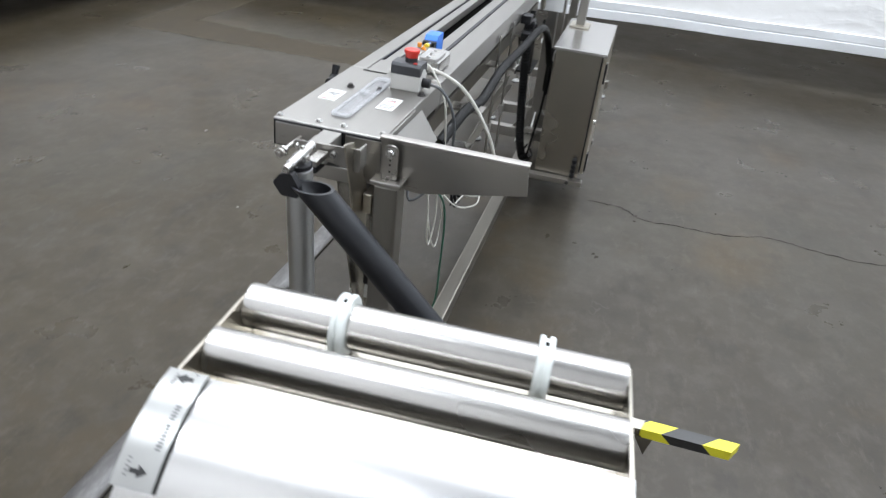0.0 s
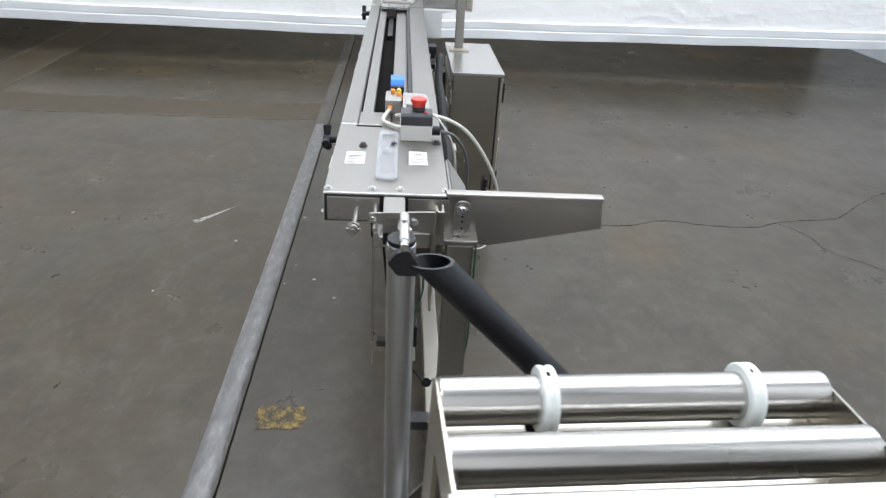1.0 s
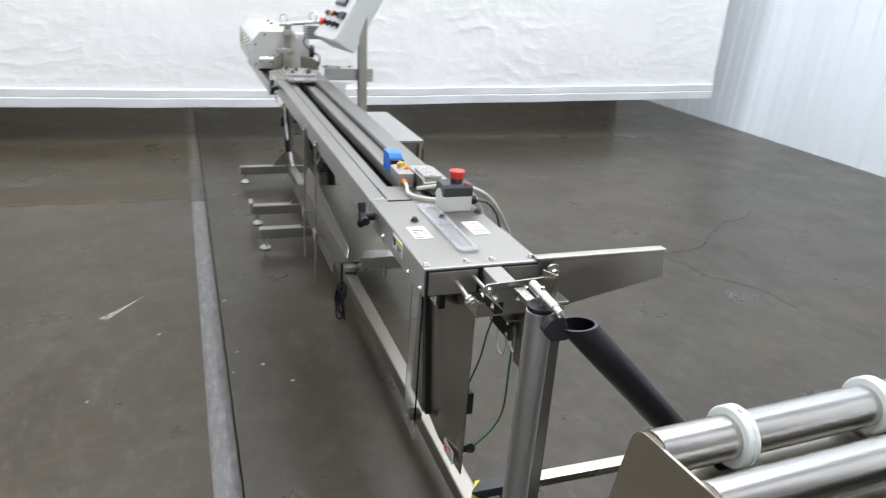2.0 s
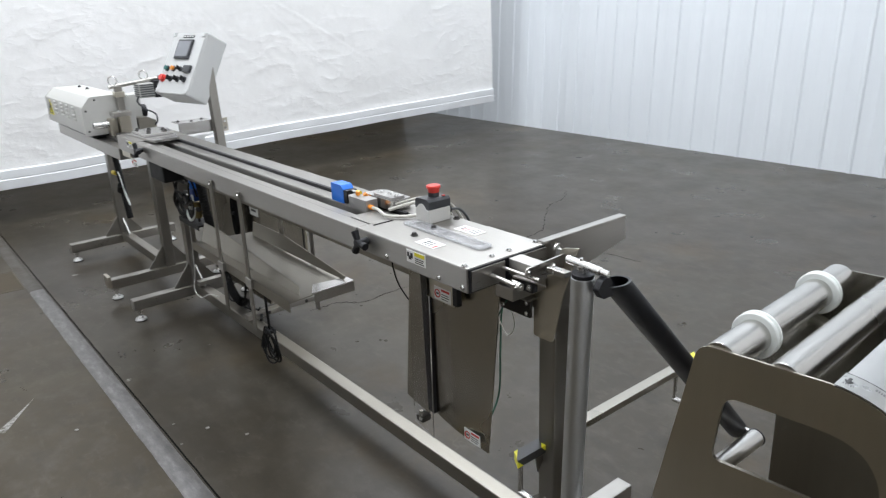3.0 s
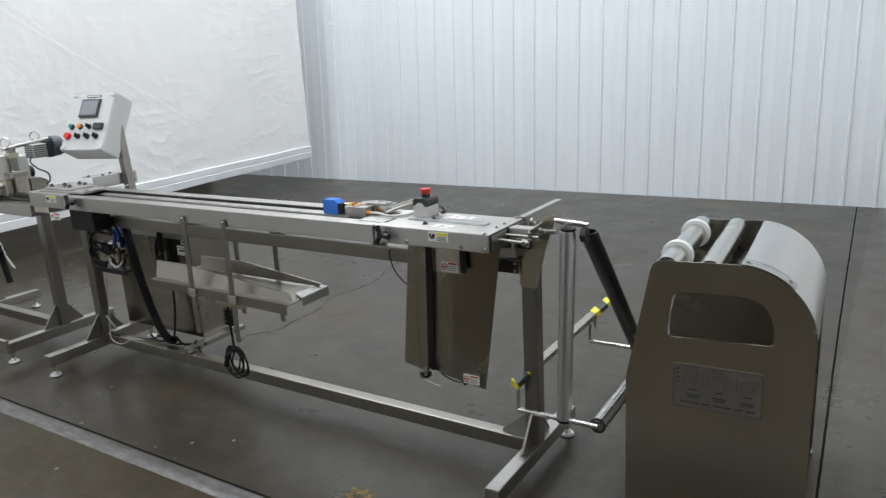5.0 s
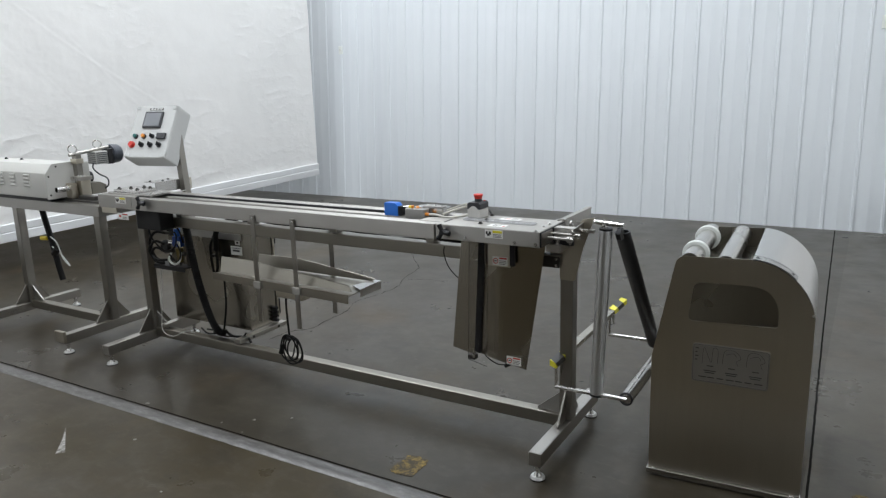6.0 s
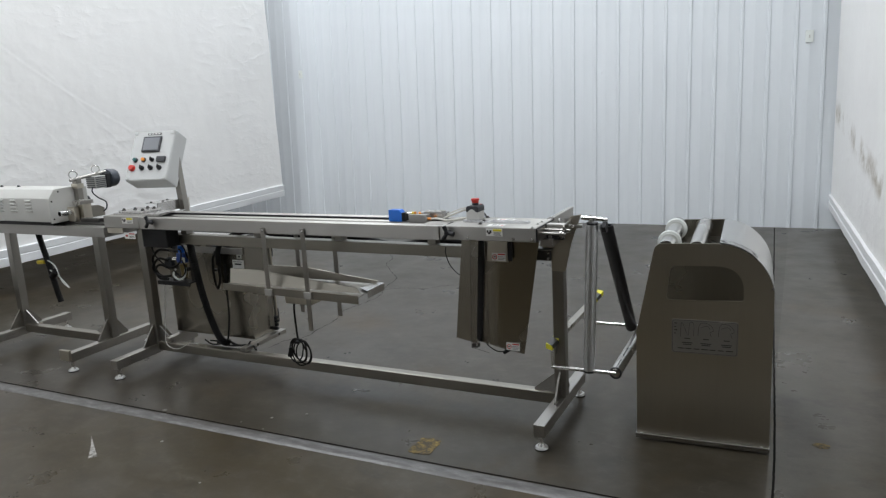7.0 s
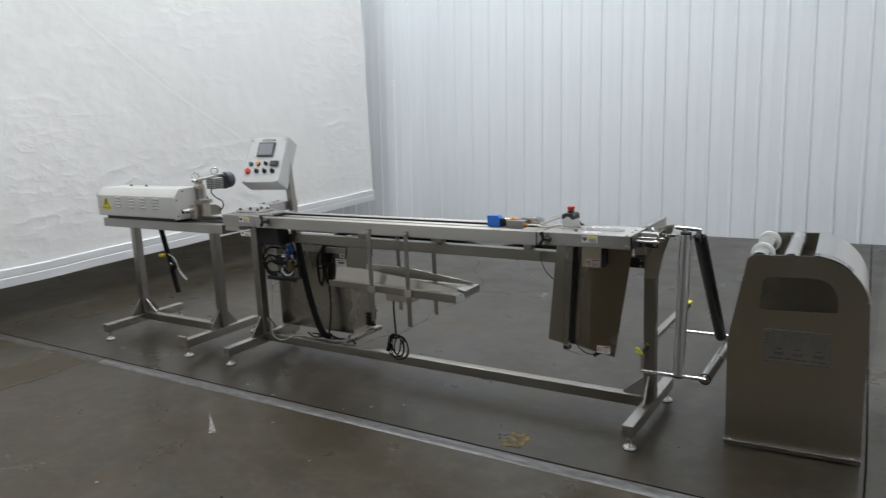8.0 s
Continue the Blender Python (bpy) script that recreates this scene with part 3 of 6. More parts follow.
def build_floor_marks():
    strip = thing("floor_strip", "worn grey cover strip let into the concrete floor", "floor strip", kind="structure")
    bm = bmesh.new()
    rows, rnd = [], random.Random(8)
    for i in range(281):
        x = -11 + 0.05 * i
        a, b = -0.391 + rnd.uniform(-0.0012, 0.0012), -0.317 + rnd.uniform(-0.0008, 0.0008)
        h = 0.006 + 0.001 * noise.noise((x * 3, 0, 0))
        rows.append([bm.verts.new(v) for v in ((x, a, 0.0005), (x, a + 0.008, h), (x, (a + b) / 2, h + 0.0015), (x, b - 0.008, h), (x, b, 0.0005))])
    worn = bmesh.new()
    for n_, (p, q) in enumerate(zip(rows, rows[1:])):
        for k in range(4):
            if n_ >= 154:
                bm.faces.new((p[k], p[k + 1], q[k + 1], q[k]))
            else:
                worn.faces.new([worn.verts.new(v.co) for v in (p[k], p[k + 1], q[k + 1], q[k])])
    bmesh.ops.delete(bm, geom=[v for v in bm.verts if not v.link_faces], context="VERTS")
    bmesh.ops.remove_doubles(worn, verts=worn.verts[:], dist=0.0002)
    part("strip", bm, IRON, strip)
    part("worn_strip", worn, GREY_DIRT, strip, "darker, dirtier run of the strip")
    part("gap", ribbon([(-11, -0.308), (-4, -0.308), (3, -0.308)], 0.006, 0.0006, 0.002, 5, 0.06, 160), JOINT_AND_SHADE, strip, "dark open joint beside the strip")
    joint = thing("floor_joint", "dark straight saw joint in the concrete floor", "floor joint", kind="structure")
    part("joint", ribbon([(0.884, -0.30), (0.874, 0.4), (0.811, 2.32), (0.730, 5.20)], 0.009, 0.0006, 0.0012, 6, 0.04, 60), JOINT_AND_SHADE, joint)
    trench = thing("floor_patch", "filled trench in the concrete floor with pale worn edges", "floor patch", kind="structure")
    outer = [(-3.40, -0.398), (-3.385, -1.4), (-3.37, -2.3), (-3.35, -2.90), (-4.6, -2.92), (-7.5, -2.98)]
    inner = [(-7.5, -2.60), (-4.8, -2.58), (-3.78, -2.58), (-3.74, -1.8), (-3.76, -1.0), (-3.77, -0.398)]
    part("fill", prism(outer + inner, "z", 0.0004, 0.0010), FILL, trench)
    for k, line in enumerate((outer[:4], outer[3:], inner[:3], inner[2:])):
        part("edge", ribbon(line, 0.030, 0.0010, 0.0016, 30 + k, 0.25, 14), PALE_EDGE, trench, "pale worn edge")
    crack = thing("floor_crack", "thin wandering crack in the concrete floor", "crack", kind="structure")
    part("crack", ribbon([(-2.60, 3.25), (-2.48, 3.07), (-2.42, 2.86), (-2.20, 2.58), (-2.06, 2.40), (-2.01, 2.14), (-1.92, 1.89), (-1.93, 1.65), (-1.97, 1.46), (-1.90, 1.28), (-1.89, 1.08), (-1.88, 0.88), (-1.96, 0.79), (-1.97, 0.63)], 0.0032, 0.0006, 0.0010, 9, 0.9, 9), JOINT_AND_SHADE, crack)
    part("branch", ribbon([(-1.97, 2.05), (-1.92, 2.10), (-1.80, 2.15), (-1.68, 2.16), (-1.50, 2.32), (-1.25, 2.36)], 0.0028, 0.0006, 0.0009, 10, 0.9, 8), JOINT_AND_SHADE, crack)
    patch = bmesh.new()
    rnd = random.Random(21)
    outline = []
    for i in range(36):
        a = 2 * math.pi * i / 36
        c, s = math.cos(a), math.sin(a)
        k = 1 / max(abs(c) / 0.052, abs(s) / 0.076)
        outline.append((-0.460 + k * c * rnd.uniform(0.86, 1.06), -0.186 + k * s * rnd.uniform(0.86, 1.06)))
    prism(outline, "z", 0.0006, 0.0014, bm=patch)
    tagged(obj("paint_patch", patch, FLOOR_PAINT), "small worn yellow paint patch on the floor", "paint mark", kind="structure")
    for k, (x, y) in enumerate(((1.05, 0.35),)):
        o = [(x + rnd.uniform(0.6, 1) * 0.04 * math.cos(a / 3), y + rnd.uniform(0.6, 1) * 0.03 * math.sin(a / 3)) for a in range(18)]
        tagged(obj("paint_patch", prism(o, "z", 0.0006, 0.0012), FLOOR_PAINT), "faint worn yellow paint fleck on the floor", "paint mark", kind="structure")
    scuff = prism([(-1.990, -0.617), (-1.970, -0.630), (-1.88, -0.690), (-1.775, -0.758), (-1.800, -0.785), (-1.83, -0.755), (-1.90, -0.690), (-1.96, -0.642)], "z", 0.0006, 0.0012)
    tagged(obj("scuff", scuff, CHALK), "pale pointed scuff on the concrete floor", "floor mark", kind="structure")
    for x, y, r in ((-2.69, -1.01, 0.007), (-1.87, -0.285, 0.011), (-1.40, -0.265, 0.006), (-1.29, -0.18, 0.009), (-1.15, -0.088, 0.007), (-1.25, -0.29, 0.006), (-3.42, -0.124, 0.016), (-1.85, -1.33, 0.009), (-1.17, -0.77, 0.005), (-1.96, 0.099, 0.006), (-1.61, -0.55, 0.008)):
        o = [(x + rnd.uniform(0.6, 1.2) * r * math.cos(a * 0.7), y + rnd.uniform(0.6, 1.2) * r * math.sin(a * 0.7)) for a in range(9)]
        tagged(obj("chip", prism(o, "z", 0.0006, 0.003), CHALK), "small pale chip lying on the concrete floor", "debris")


build_floor_marks()


def build_ceiling_lamps():
    for lx, ly in LAMP_PLACES:
        lamp = thing("ceiling_light", "long white ceiling light fitting, assumed out of view", "ceiling light", pose(lx, ly, CEILING), "ceiling lights")
        part("housing", box(-0.09, 0.09, -1.22, 1.22, -0.65, -0.52, 0.01), CEILING_PAINT, lamp)
        for y in (-0.8, 0.8):
            part("hanger", cyl((0, y, -0.52), (0, y, 0.0), 0.006, 8), STEEL_BRIGHT, lamp)


build_ceiling_lamps()


# ---- the conveyor table ----
def build_level_foot(name, x, y, height, parent):
    foot = part(name, cyl((x, y, 0.004), (x, y, 0.014), 0.029, 24, 0.024, 0.002), PAD_STEEL, parent, "round zinc levelling pad")
    part("pad_base", cyl((x, y, 0.0), (x, y, 0.0042), 0.028, 24), BLACK_RUBBER, foot, "black rubber base")
    bm = cyl((x, y, 0.010), (x, y, height), 0.008, 12)
    cyl((x, y, 0.012), (x, y, 0.026), 0.017, 20, 0.010, bm=bm)
    cyl((x, y, height - 0.016), (x, y, height - 0.004), 0.014, 6, bm=bm)
    part("stem", bm, STEEL_BRIGHT, foot, "bright threaded stem with nut")


def build_t_leg(parent, x, y0, y1, top, leg_y=0.258):
    """An upright tube on a cross foot, with gussets and levelling pads."""
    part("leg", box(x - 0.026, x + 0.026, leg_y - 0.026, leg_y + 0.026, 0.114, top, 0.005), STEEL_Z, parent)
    part("cross_foot", box(x - 0.025, x + 0.025, y0, y1, 0.062, 0.115, 0.004), STEEL_Y, parent)
    for side in (-1, 1):
        y = leg_y + side * 0.026
        part("gusset", prism([(y, 0.114), (y + side * 0.085, 0.114), (y + side * 0.085, 0.122), (y, 0.235)], "x", x - 0.004, x + 0.004), STEEL_Z, parent)
    for y in (y0 + 0.028, y1 - 0.028):
        build_level_foot("levelling_foot", x, y, 0.062, parent)


def build_knob(parent, x, y, z, m=None):
    """A three-lobed clamping knob on the front of a rail."""
    bm = cyl((x, y, z), (x, y - 0.034, z), 0.010, 14)
    for k in range(3):
        a = radians(90 + 120 * k + 25)
        d = Vector((math.cos(a), 0, math.sin(a)))
        c = Vector((x, y - 0.026, z))
        cyl(c, c + d * 0.032, 0.007, 10, 0.010, 0.002, bm=bm)
    part("clamp_knob", bm, BLACK_PLASTIC, parent, "black plastic three-lobed clamping knob")


def label_on(parent, name, x0, x1, y0, y1, z, bars, m=None):
    """A flat label lying on a top, with bars where the print is."""
    lab = part(name, box(x0, x1, y0, y1, z, z + 0.0012, 0), LABEL, parent, "white warning label")
    for bx0, bx1, by0, by1, ink in bars:
        w, d = x1 - x0, y1 - y0
        part("print", box(x0 + bx0 * w, x0 + bx1 * w, y0 + by0 * d, y0 + by1 * d, z + 0.0010, z + 0.0018, 0), ink, lab)
    return lab


def label_front(parent, name, x0, x1, z0, z1, y, bars, label="white warning label", material=None):
    """The same on an upright face that looks towards -y."""
    lab = part(name, box(x0, x1, y - 0.0014, y, z0, z1, 0), material or LABEL, parent, label)
    for bx0, bx1, bz0, bz1, ink in bars:
        w, h = x1 - x0, z1 - z0
        part("print", box(x0 + bx0 * w, x0 + bx1 * w, y - 0.0022, y - 0.0010, z0 + bz0 * h, z0 + bz1 * h, 0), ink, lab)
    return lab


HAND_LABEL = [(0.05, 0.15, 0.45, 0.80, INK), (0.12, 0.26, 0.25, 0.55, INK), (0.22, 0.34, 0.40, 0.80, INK), (0.44, 0.96, 0.66, 0.95, YELLOW_INK), (0.46, 0.92, 0.44, 0.50, INK), (0.46, 0.88, 0.28, 0.34, INK), (0.46, 0.94, 0.12, 0.18, INK)]


def build_table():
    t = thing("conveyor_table", "long narrow stainless steel conveyor table on two T-shaped legs", "conveyor")
    # rails and bed
    part("front_rail", box(-2.200, -0.432, 0.0, 0.039, 0.857, 0.9185, 0.003), STEEL_X, t)
    part("back_rail", box(-2.200, -0.432, 0.172, 0.235, 0.857, 0.9185, 0.003), STEEL_X, t)
    part("front_wear_strip", box(-2.200, -0.440, 0.0392, 0.0425, 0.870, 0.9165, 0.001), BLACK_PLASTIC, t, "black plastic wear strip along the rail")
    part("front_bed_plate", box(-2.200, -0.520, 0.0455, 0.073, 0.890, 0.914, 0.002), STEEL_X, t)
    part("rear_bed_plate", box(-2.200, -0.440, 0.117, 0.160, 0.880, 0.912, 0.006), STEEL_X, t)
    part("wear_strip", box(-2.200, -0.440, 0.1605, 0.1715, 0.870, 0.9205, 0.001), BLACK_PLASTIC, t, "black plastic wear strip along the bed")
    # Near-black sheet: the slot's shade is put into its colour.
    part("bed_pan", box(-2.200, -0.432, 0.0365, 0.1605, 0.858, 0.866, 0), JOINT_AND_SHADE, t, "slot floor, blackened for the shade in it")
    part("joint_plate", box(-0.527, -0.4285, 0.0428, 0.1165, 0.900, 0.9192, 0.001), STEEL_X, t)
    part("slot_bar", box(-2.150, -1.700, 0.084, 0.104, 0.866, 0.884, 0.002), BLACK_PLASTIC, t, "black bar deep in the slot")
    part("under_beam", box(-2.300, -0.108, 0.150, 0.203, 0.750, 0.802, 0.004), STEEL_DULL, t, "dull steel beam under the table")
    for x in (-2.05, -1.55, -1.05, -0.55):
        part("spacer", box(x - 0.02, x + 0.02, 0.155, 0.200, 0.8042, 0.8568, 0.001), STEEL_Z, t)
    # cover over the near end
    cover = part("end_cover", box(-0.428, -0.004, 0.0, 0.235, 0.862, 0.920, 0.004), STEEL_X, t, "screwed-down stainless cover plate")
    part("end_seal", box(-0.005, -0.001, 0.003, 0.232, 0.864, 0.917, 0), BLACK_PLASTIC, cover, "black gasket line")
    part("end_face", box(-0.002, 0.002, 0.008, 0.105, 0.867, 0.9135, 0.001), STEEL_Y, cover)
    part("end_face", box(-0.002, 0.002, 0.158, 0.2335, 0.820, 0.9135, 0.001), STEEL_Y, cover)
    for y0, y1 in ((0.038, 0.098), (0.126, 0.158)):
        part("slot", box(-0.413, -0.406, y0, y1, 0.9196, 0.9208, 0), JOINT_AND_SHADE, cover, "narrow dark slot")
    for x, y in ((-0.022, 0.008), (-0.026, 0.090), (-0.027, 0.143), (-0.026, 0.226)):
        part("cover_screw", bolt((x, y, 0.920), (0, 0, 1), 0.006, 0.005), STEEL_BRIGHT, cover)
    for x, y in ((-0.268, 0.061), (-0.277, 0.128), (-0.30, 0.222)):
        part("black_screw", bolt((x, y, 0.920), (0, 0, 1), 0.007, 0.008), DARK_METAL, cover)
    for x in (-0.30, -0.10, -0.02):
        part("cover_screw", bolt((x, 0.0, 0.874), (0, -1, 0), 0.005, 0.005), STEEL_BRIGHT, cover)
    label_on(cover, "label", -0.226, -0.155, 0.029, 0.068, 0.920, [(0.30, 0.36, 0.15, 0.85, INK), (0.45, 0.50, 0.15, 0.75, INK), (0.62, 0.66, 0.15, 0.85, INK), (0.86, 0.93, 0.1, 0.5, RED_INK)])
    label_on(cover, "label", -0.239, -0.160, 0.160, 0.198, 0.920, [(0.18, 0.22, 0.30, 0.70, INK), (0.28, 0.31, 0.22, 0.78, RED_INK), (0.42, 0.45, 0.22, 0.78, RED_INK), (0.60, 0.63, 0.1, 0.9, INK), (0.72, 0.75, 0.1, 0.9, INK), (0.84, 0.87, 0.1, 0.8, INK)])
    label_front(cover, "label", -0.217, -0.146, 0.884, 0.914, 0.0, HAND_LABEL, "white and yellow pinch-point warning label")
    slide = rounded([(-0.365, 0.093), (-0.068, 0.093), (-0.068, 0.137), (-0.365, 0.137)], 0.016)
    inner = rounded([(-0.335, 0.101), (-0.085, 0.101), (-0.085, 0.129), (-0.335, 0.129)], 0.012)
    plate = part("clear_slide", prism(slide, "z", 0.9203, 0.9235), FROSTED, cover, "cloudy clear plastic slide plate")
    part("rim", prism(slide, "z", 0.9236, 0.9262, (inner,)), FROSTED, plate)
    dome = bmesh.new()
    bmesh.ops.create_uvsphere(dome, u_segments=20, v_segments=10, radius=0.0125, matrix=Matrix.Translation((-0.225, 0.115, 0.9236)) @ Matrix.Diagonal((1.1, 1, 0.8, 1)))
    bmesh.ops.delete(dome, geom=[v for v in dome.verts if v.co.z < 0.9235], context="VERTS")
    part("lens", dome, FROSTED, plate, "raised clear dome")
    # far head of the table
    head = part("head_cover", box(-2.465, -2.202, 0.0, 0.235, 0.857, 0.922, 0.003), STEEL_X, t, "stainless cover over the far head")
    label_front(head, "label", -2.322, -2.242, 0.884, 0.916, 0.0, HAND_LABEL, "white and yellow pinch-point warning label")
    part("head_plate", prism([(-2.42, 0.03), (-2.10, 0.05), (-2.10, 0.16), (-2.42, 0.22)], "z", 0.9222, 0.932), STEEL_COVER, head, "bright cover plate")
    part("head_plate", box(-2.40, -2.22, 0.05, 0.18, 0.9322, 0.944, 0.002), STEEL_COVER, head, "bright cover plate")
    for x, y in ((-2.38, 0.07), (-2.30, 0.16), (-2.25, 0.08), (-2.34, 0.11), (-2.24, 0.15)):
        part("head_bolt", bolt((x, y, 0.944), (0, 0, 1), 0.008, 0.010), DARK_METAL, head)
    part("drive_housing", box(-2.260, -2.080, 0.060, 0.148, 0.745, 0.8565, 0.006), BLACK_PLASTIC, t, "black drive housing under the far head")
    part("drive_plate", box(-2.46, -2.34, 0.010, 0.016, 0.826, 0.8565, 0.001), STEEL_PLATE, t)
    label_front(t, "label", -2.33, -2.25, 0.800, 0.833, 0.0095, [(0.12, 0.30, 0.35, 0.65, RED_INK), (0.45, 0.95, 0.74, 0.9, RED_INK), (0.45, 0.9, 0.35, 0.42, INK), (0.45, 0.9, 0.15, 0.22, INK)])
    build_knob(t, -0.381, -0.002, 0.895)
    build_knob(t, -2.100, -0.002, 0.900)
    # legs and stringer
    build_t_leg(t, 0.008, -0.070, 0.567, 0.838)
    build_t_leg(t, -2.472, -0.070, 0.548, 0.835)
    part("stringer", box(-2.446, -0.018, 0.234, 0.284, 0.078, 0.130, 0.005), STEEL_DULL, t)
    for x, s in ((-0.018, -1), (-2.446, 1)):
        part("gusset", prism([(x, 0.130), (x + s * 0.10, 0.130), (x + s * 0.10, 0.138), (x, 0.222)], "y", 0.254, 0.262), STEEL_X, t)
    part("leg_cap", box(-0.026, 0.038, 0.226, 0.290, 0.838, 0.847, 0.002), STEEL_TUBE, t)
    part("leg_strap", prism(rounded([(0.244, 0.8482), (0.274, 0.8482), (0.274, 0.918), (0.244, 0.918)], [0, 0, 0.015, 0.015]), "x", 0.012, 0.018), STEEL_TUBE, t, "slotted upright strap")
    part("strap_bolt", bolt((0.018, 0.259, 0.902), (1, 0, 0), 0.008, 0.006), STEEL_BRIGHT, t)
    for z in (0.864, 0.878, 0.888):
        part("strap_slot", cyl((0.0178, 0.259, z), (0.0184, 0.259, z), 0.0022, 10), JOINT_AND_SHADE, t)
    part("far_bracket", box(-2.50, -2.42, 0.10, 0.30, 0.8352, 0.856, 0.002), STEEL_PLATE, t)
    for x in (-2.38, -0.05):
        part("beam_bracket", box(x, x + 0.075, 0.2092, 0.2278, 0.765, 0.808, 0.002), STEEL_PLATE, t)
    beam_end = part("beam_end", box(-0.106, -0.006, 0.189, 0.1975, 0.746, 0.790, 0.001), DARK_METAL, t, "dark bolted end plate")
    part("end_flange", box(-0.106, 0.002, 0.176, 0.236, 0.7925, 0.7975, 0.001), STEEL_X, t, "thin bright flange over the end plate")
    for x in (-0.096, -0.018):
        for z in (0.755, 0.781):
            part("plate_bolt", bolt((x, 0.189, z), (0, -1, 0), 0.004, 0.003), STEEL_BRIGHT, beam_end)
    # side wing at the near end
    part("wing", prism([(0.229, 0.921), (0.524, 0.925), (0.530, 0.863), (0.314, 0.820), (0.229, 0.830)], "x", -0.006, -0.002), STEEL_Y, t, "tapered steel wing plate beside the end")
    part("wing_fold", prism(rounded([(0.0, 0.918), (0.0, 0.926), (-0.022, 0.926), (-0.022, 0.922), (-0.006, 0.922), (-0.006, 0.918)], 0.002), "y", 0.229, 0.526), STEEL_Y, t)
    part("wing_root", box(-0.20, -0.010, 0.2362, 0.2405, 0.820, 0.918, 0.001), STEEL_X, t)
    part("wing_apron", prism([(0.2408, 0.906), (0.283, 0.846), (0.286, 0.848), (0.2438, 0.910)], "x", -0.235, -0.026), STEEL_X, t, "sloping steel apron beside the cover")
    # upright gusset under the wing
    outline = rounded([(-0.008, 0.800), (-0.008, 0.699), (0.052, 0.699), (0.080, 0.825), (0.124, 0.946), (0.078, 0.936), (0.034, 0.868)], [0.004, 0.008, 0.010, 0.02, 0.003, 0.003, 0.02])
    part("hanger_plate", prism(outline, "y", 0.2035, 0.2075), STEEL_PLATE, t, "tapered hanger plate")
    # arm that holds the film guide
    arm = part("guide_arm", box(0.003, 0.082, 0.113, 0.152, 0.880, 0.918, 0.003), STEEL_X, t)
    block = part("slide_block", box(0.003, 0.075, 0.113, 0.130, 0.854, 0.8795, 0.002), BLACK_PLASTIC, arm, "black slide block")
    part("slide_block_bolt", bolt((0.018, 0.113, 0.866), (0, -1, 0), 0.006, 0.005), STEEL_BRIGHT, arm)
    part("slide_block_bolt", bolt((0.066, 0.113, 0.866), (0, -1, 0), 0.005, 0.005), STEEL_BRIGHT, arm)
    part("blade", prism([(0.030, 0.098), (0.118, 0.108), (0.030, 0.112)], "z", 0.884, 0.887), STEEL_X, arm, "pointed thin blade")
    plate = part("guide_plate", prism(rounded([(0.084, 0.903), (0.088, 0.919), (0.221, 0.925), (0.221, 0.878), (0.150, 0.890)], [0.006, 0.006, 0.001, 0.008, 0.004]), "x", 0.079, 0.083), STEEL_Y, t)
    part("plate_return", box(0.048, 0.0788, 0.2172, 0.2208, 0.882, 0.925, 0.001), STEEL_X, plate)
    part("plate_bolt", bolt((0.083, 0.168, 0.905), (1, 0, 0), 0.006, 0.006), STEEL_BRIGHT, plate)
    part("plate_bolt", bolt((0.083, 0.095, 0.909), (1, 0, 0), 0.005, 0.004), STEEL_BRIGHT, plate)
    part("clamp_rod", cyl((0.002, 0.064, 0.890), (0.097, 0.061, 0.888), 0.005, 12), STEEL_TUBE, t)
    bm = cyl((0.074, 0.062, 0.8885), (0.082, 0.062, 0.8885), 0.011, 6)
    cyl((0.084, 0.062, 0.8885), (0.092, 0.062, 0.8885), 0.009, 12, bm=bm)
    box(0.085, 0.089, 0.049, 0.075, 0.886, 0.891, 0.001, bm)
    part("wing_nut", bm, STEEL_TUBE, t)
    part("side_rod", cyl((0.0, 0.098, 0.899), (0.108, 0.100, 0.898), 0.004, 12), STEEL_TUBE, t)
    part("lower_rail", box(-0.02, 0.034, 0.095, 0.200, 0.828, 0.858, 0.002), STEEL_Y, t)
    return t


build_table()


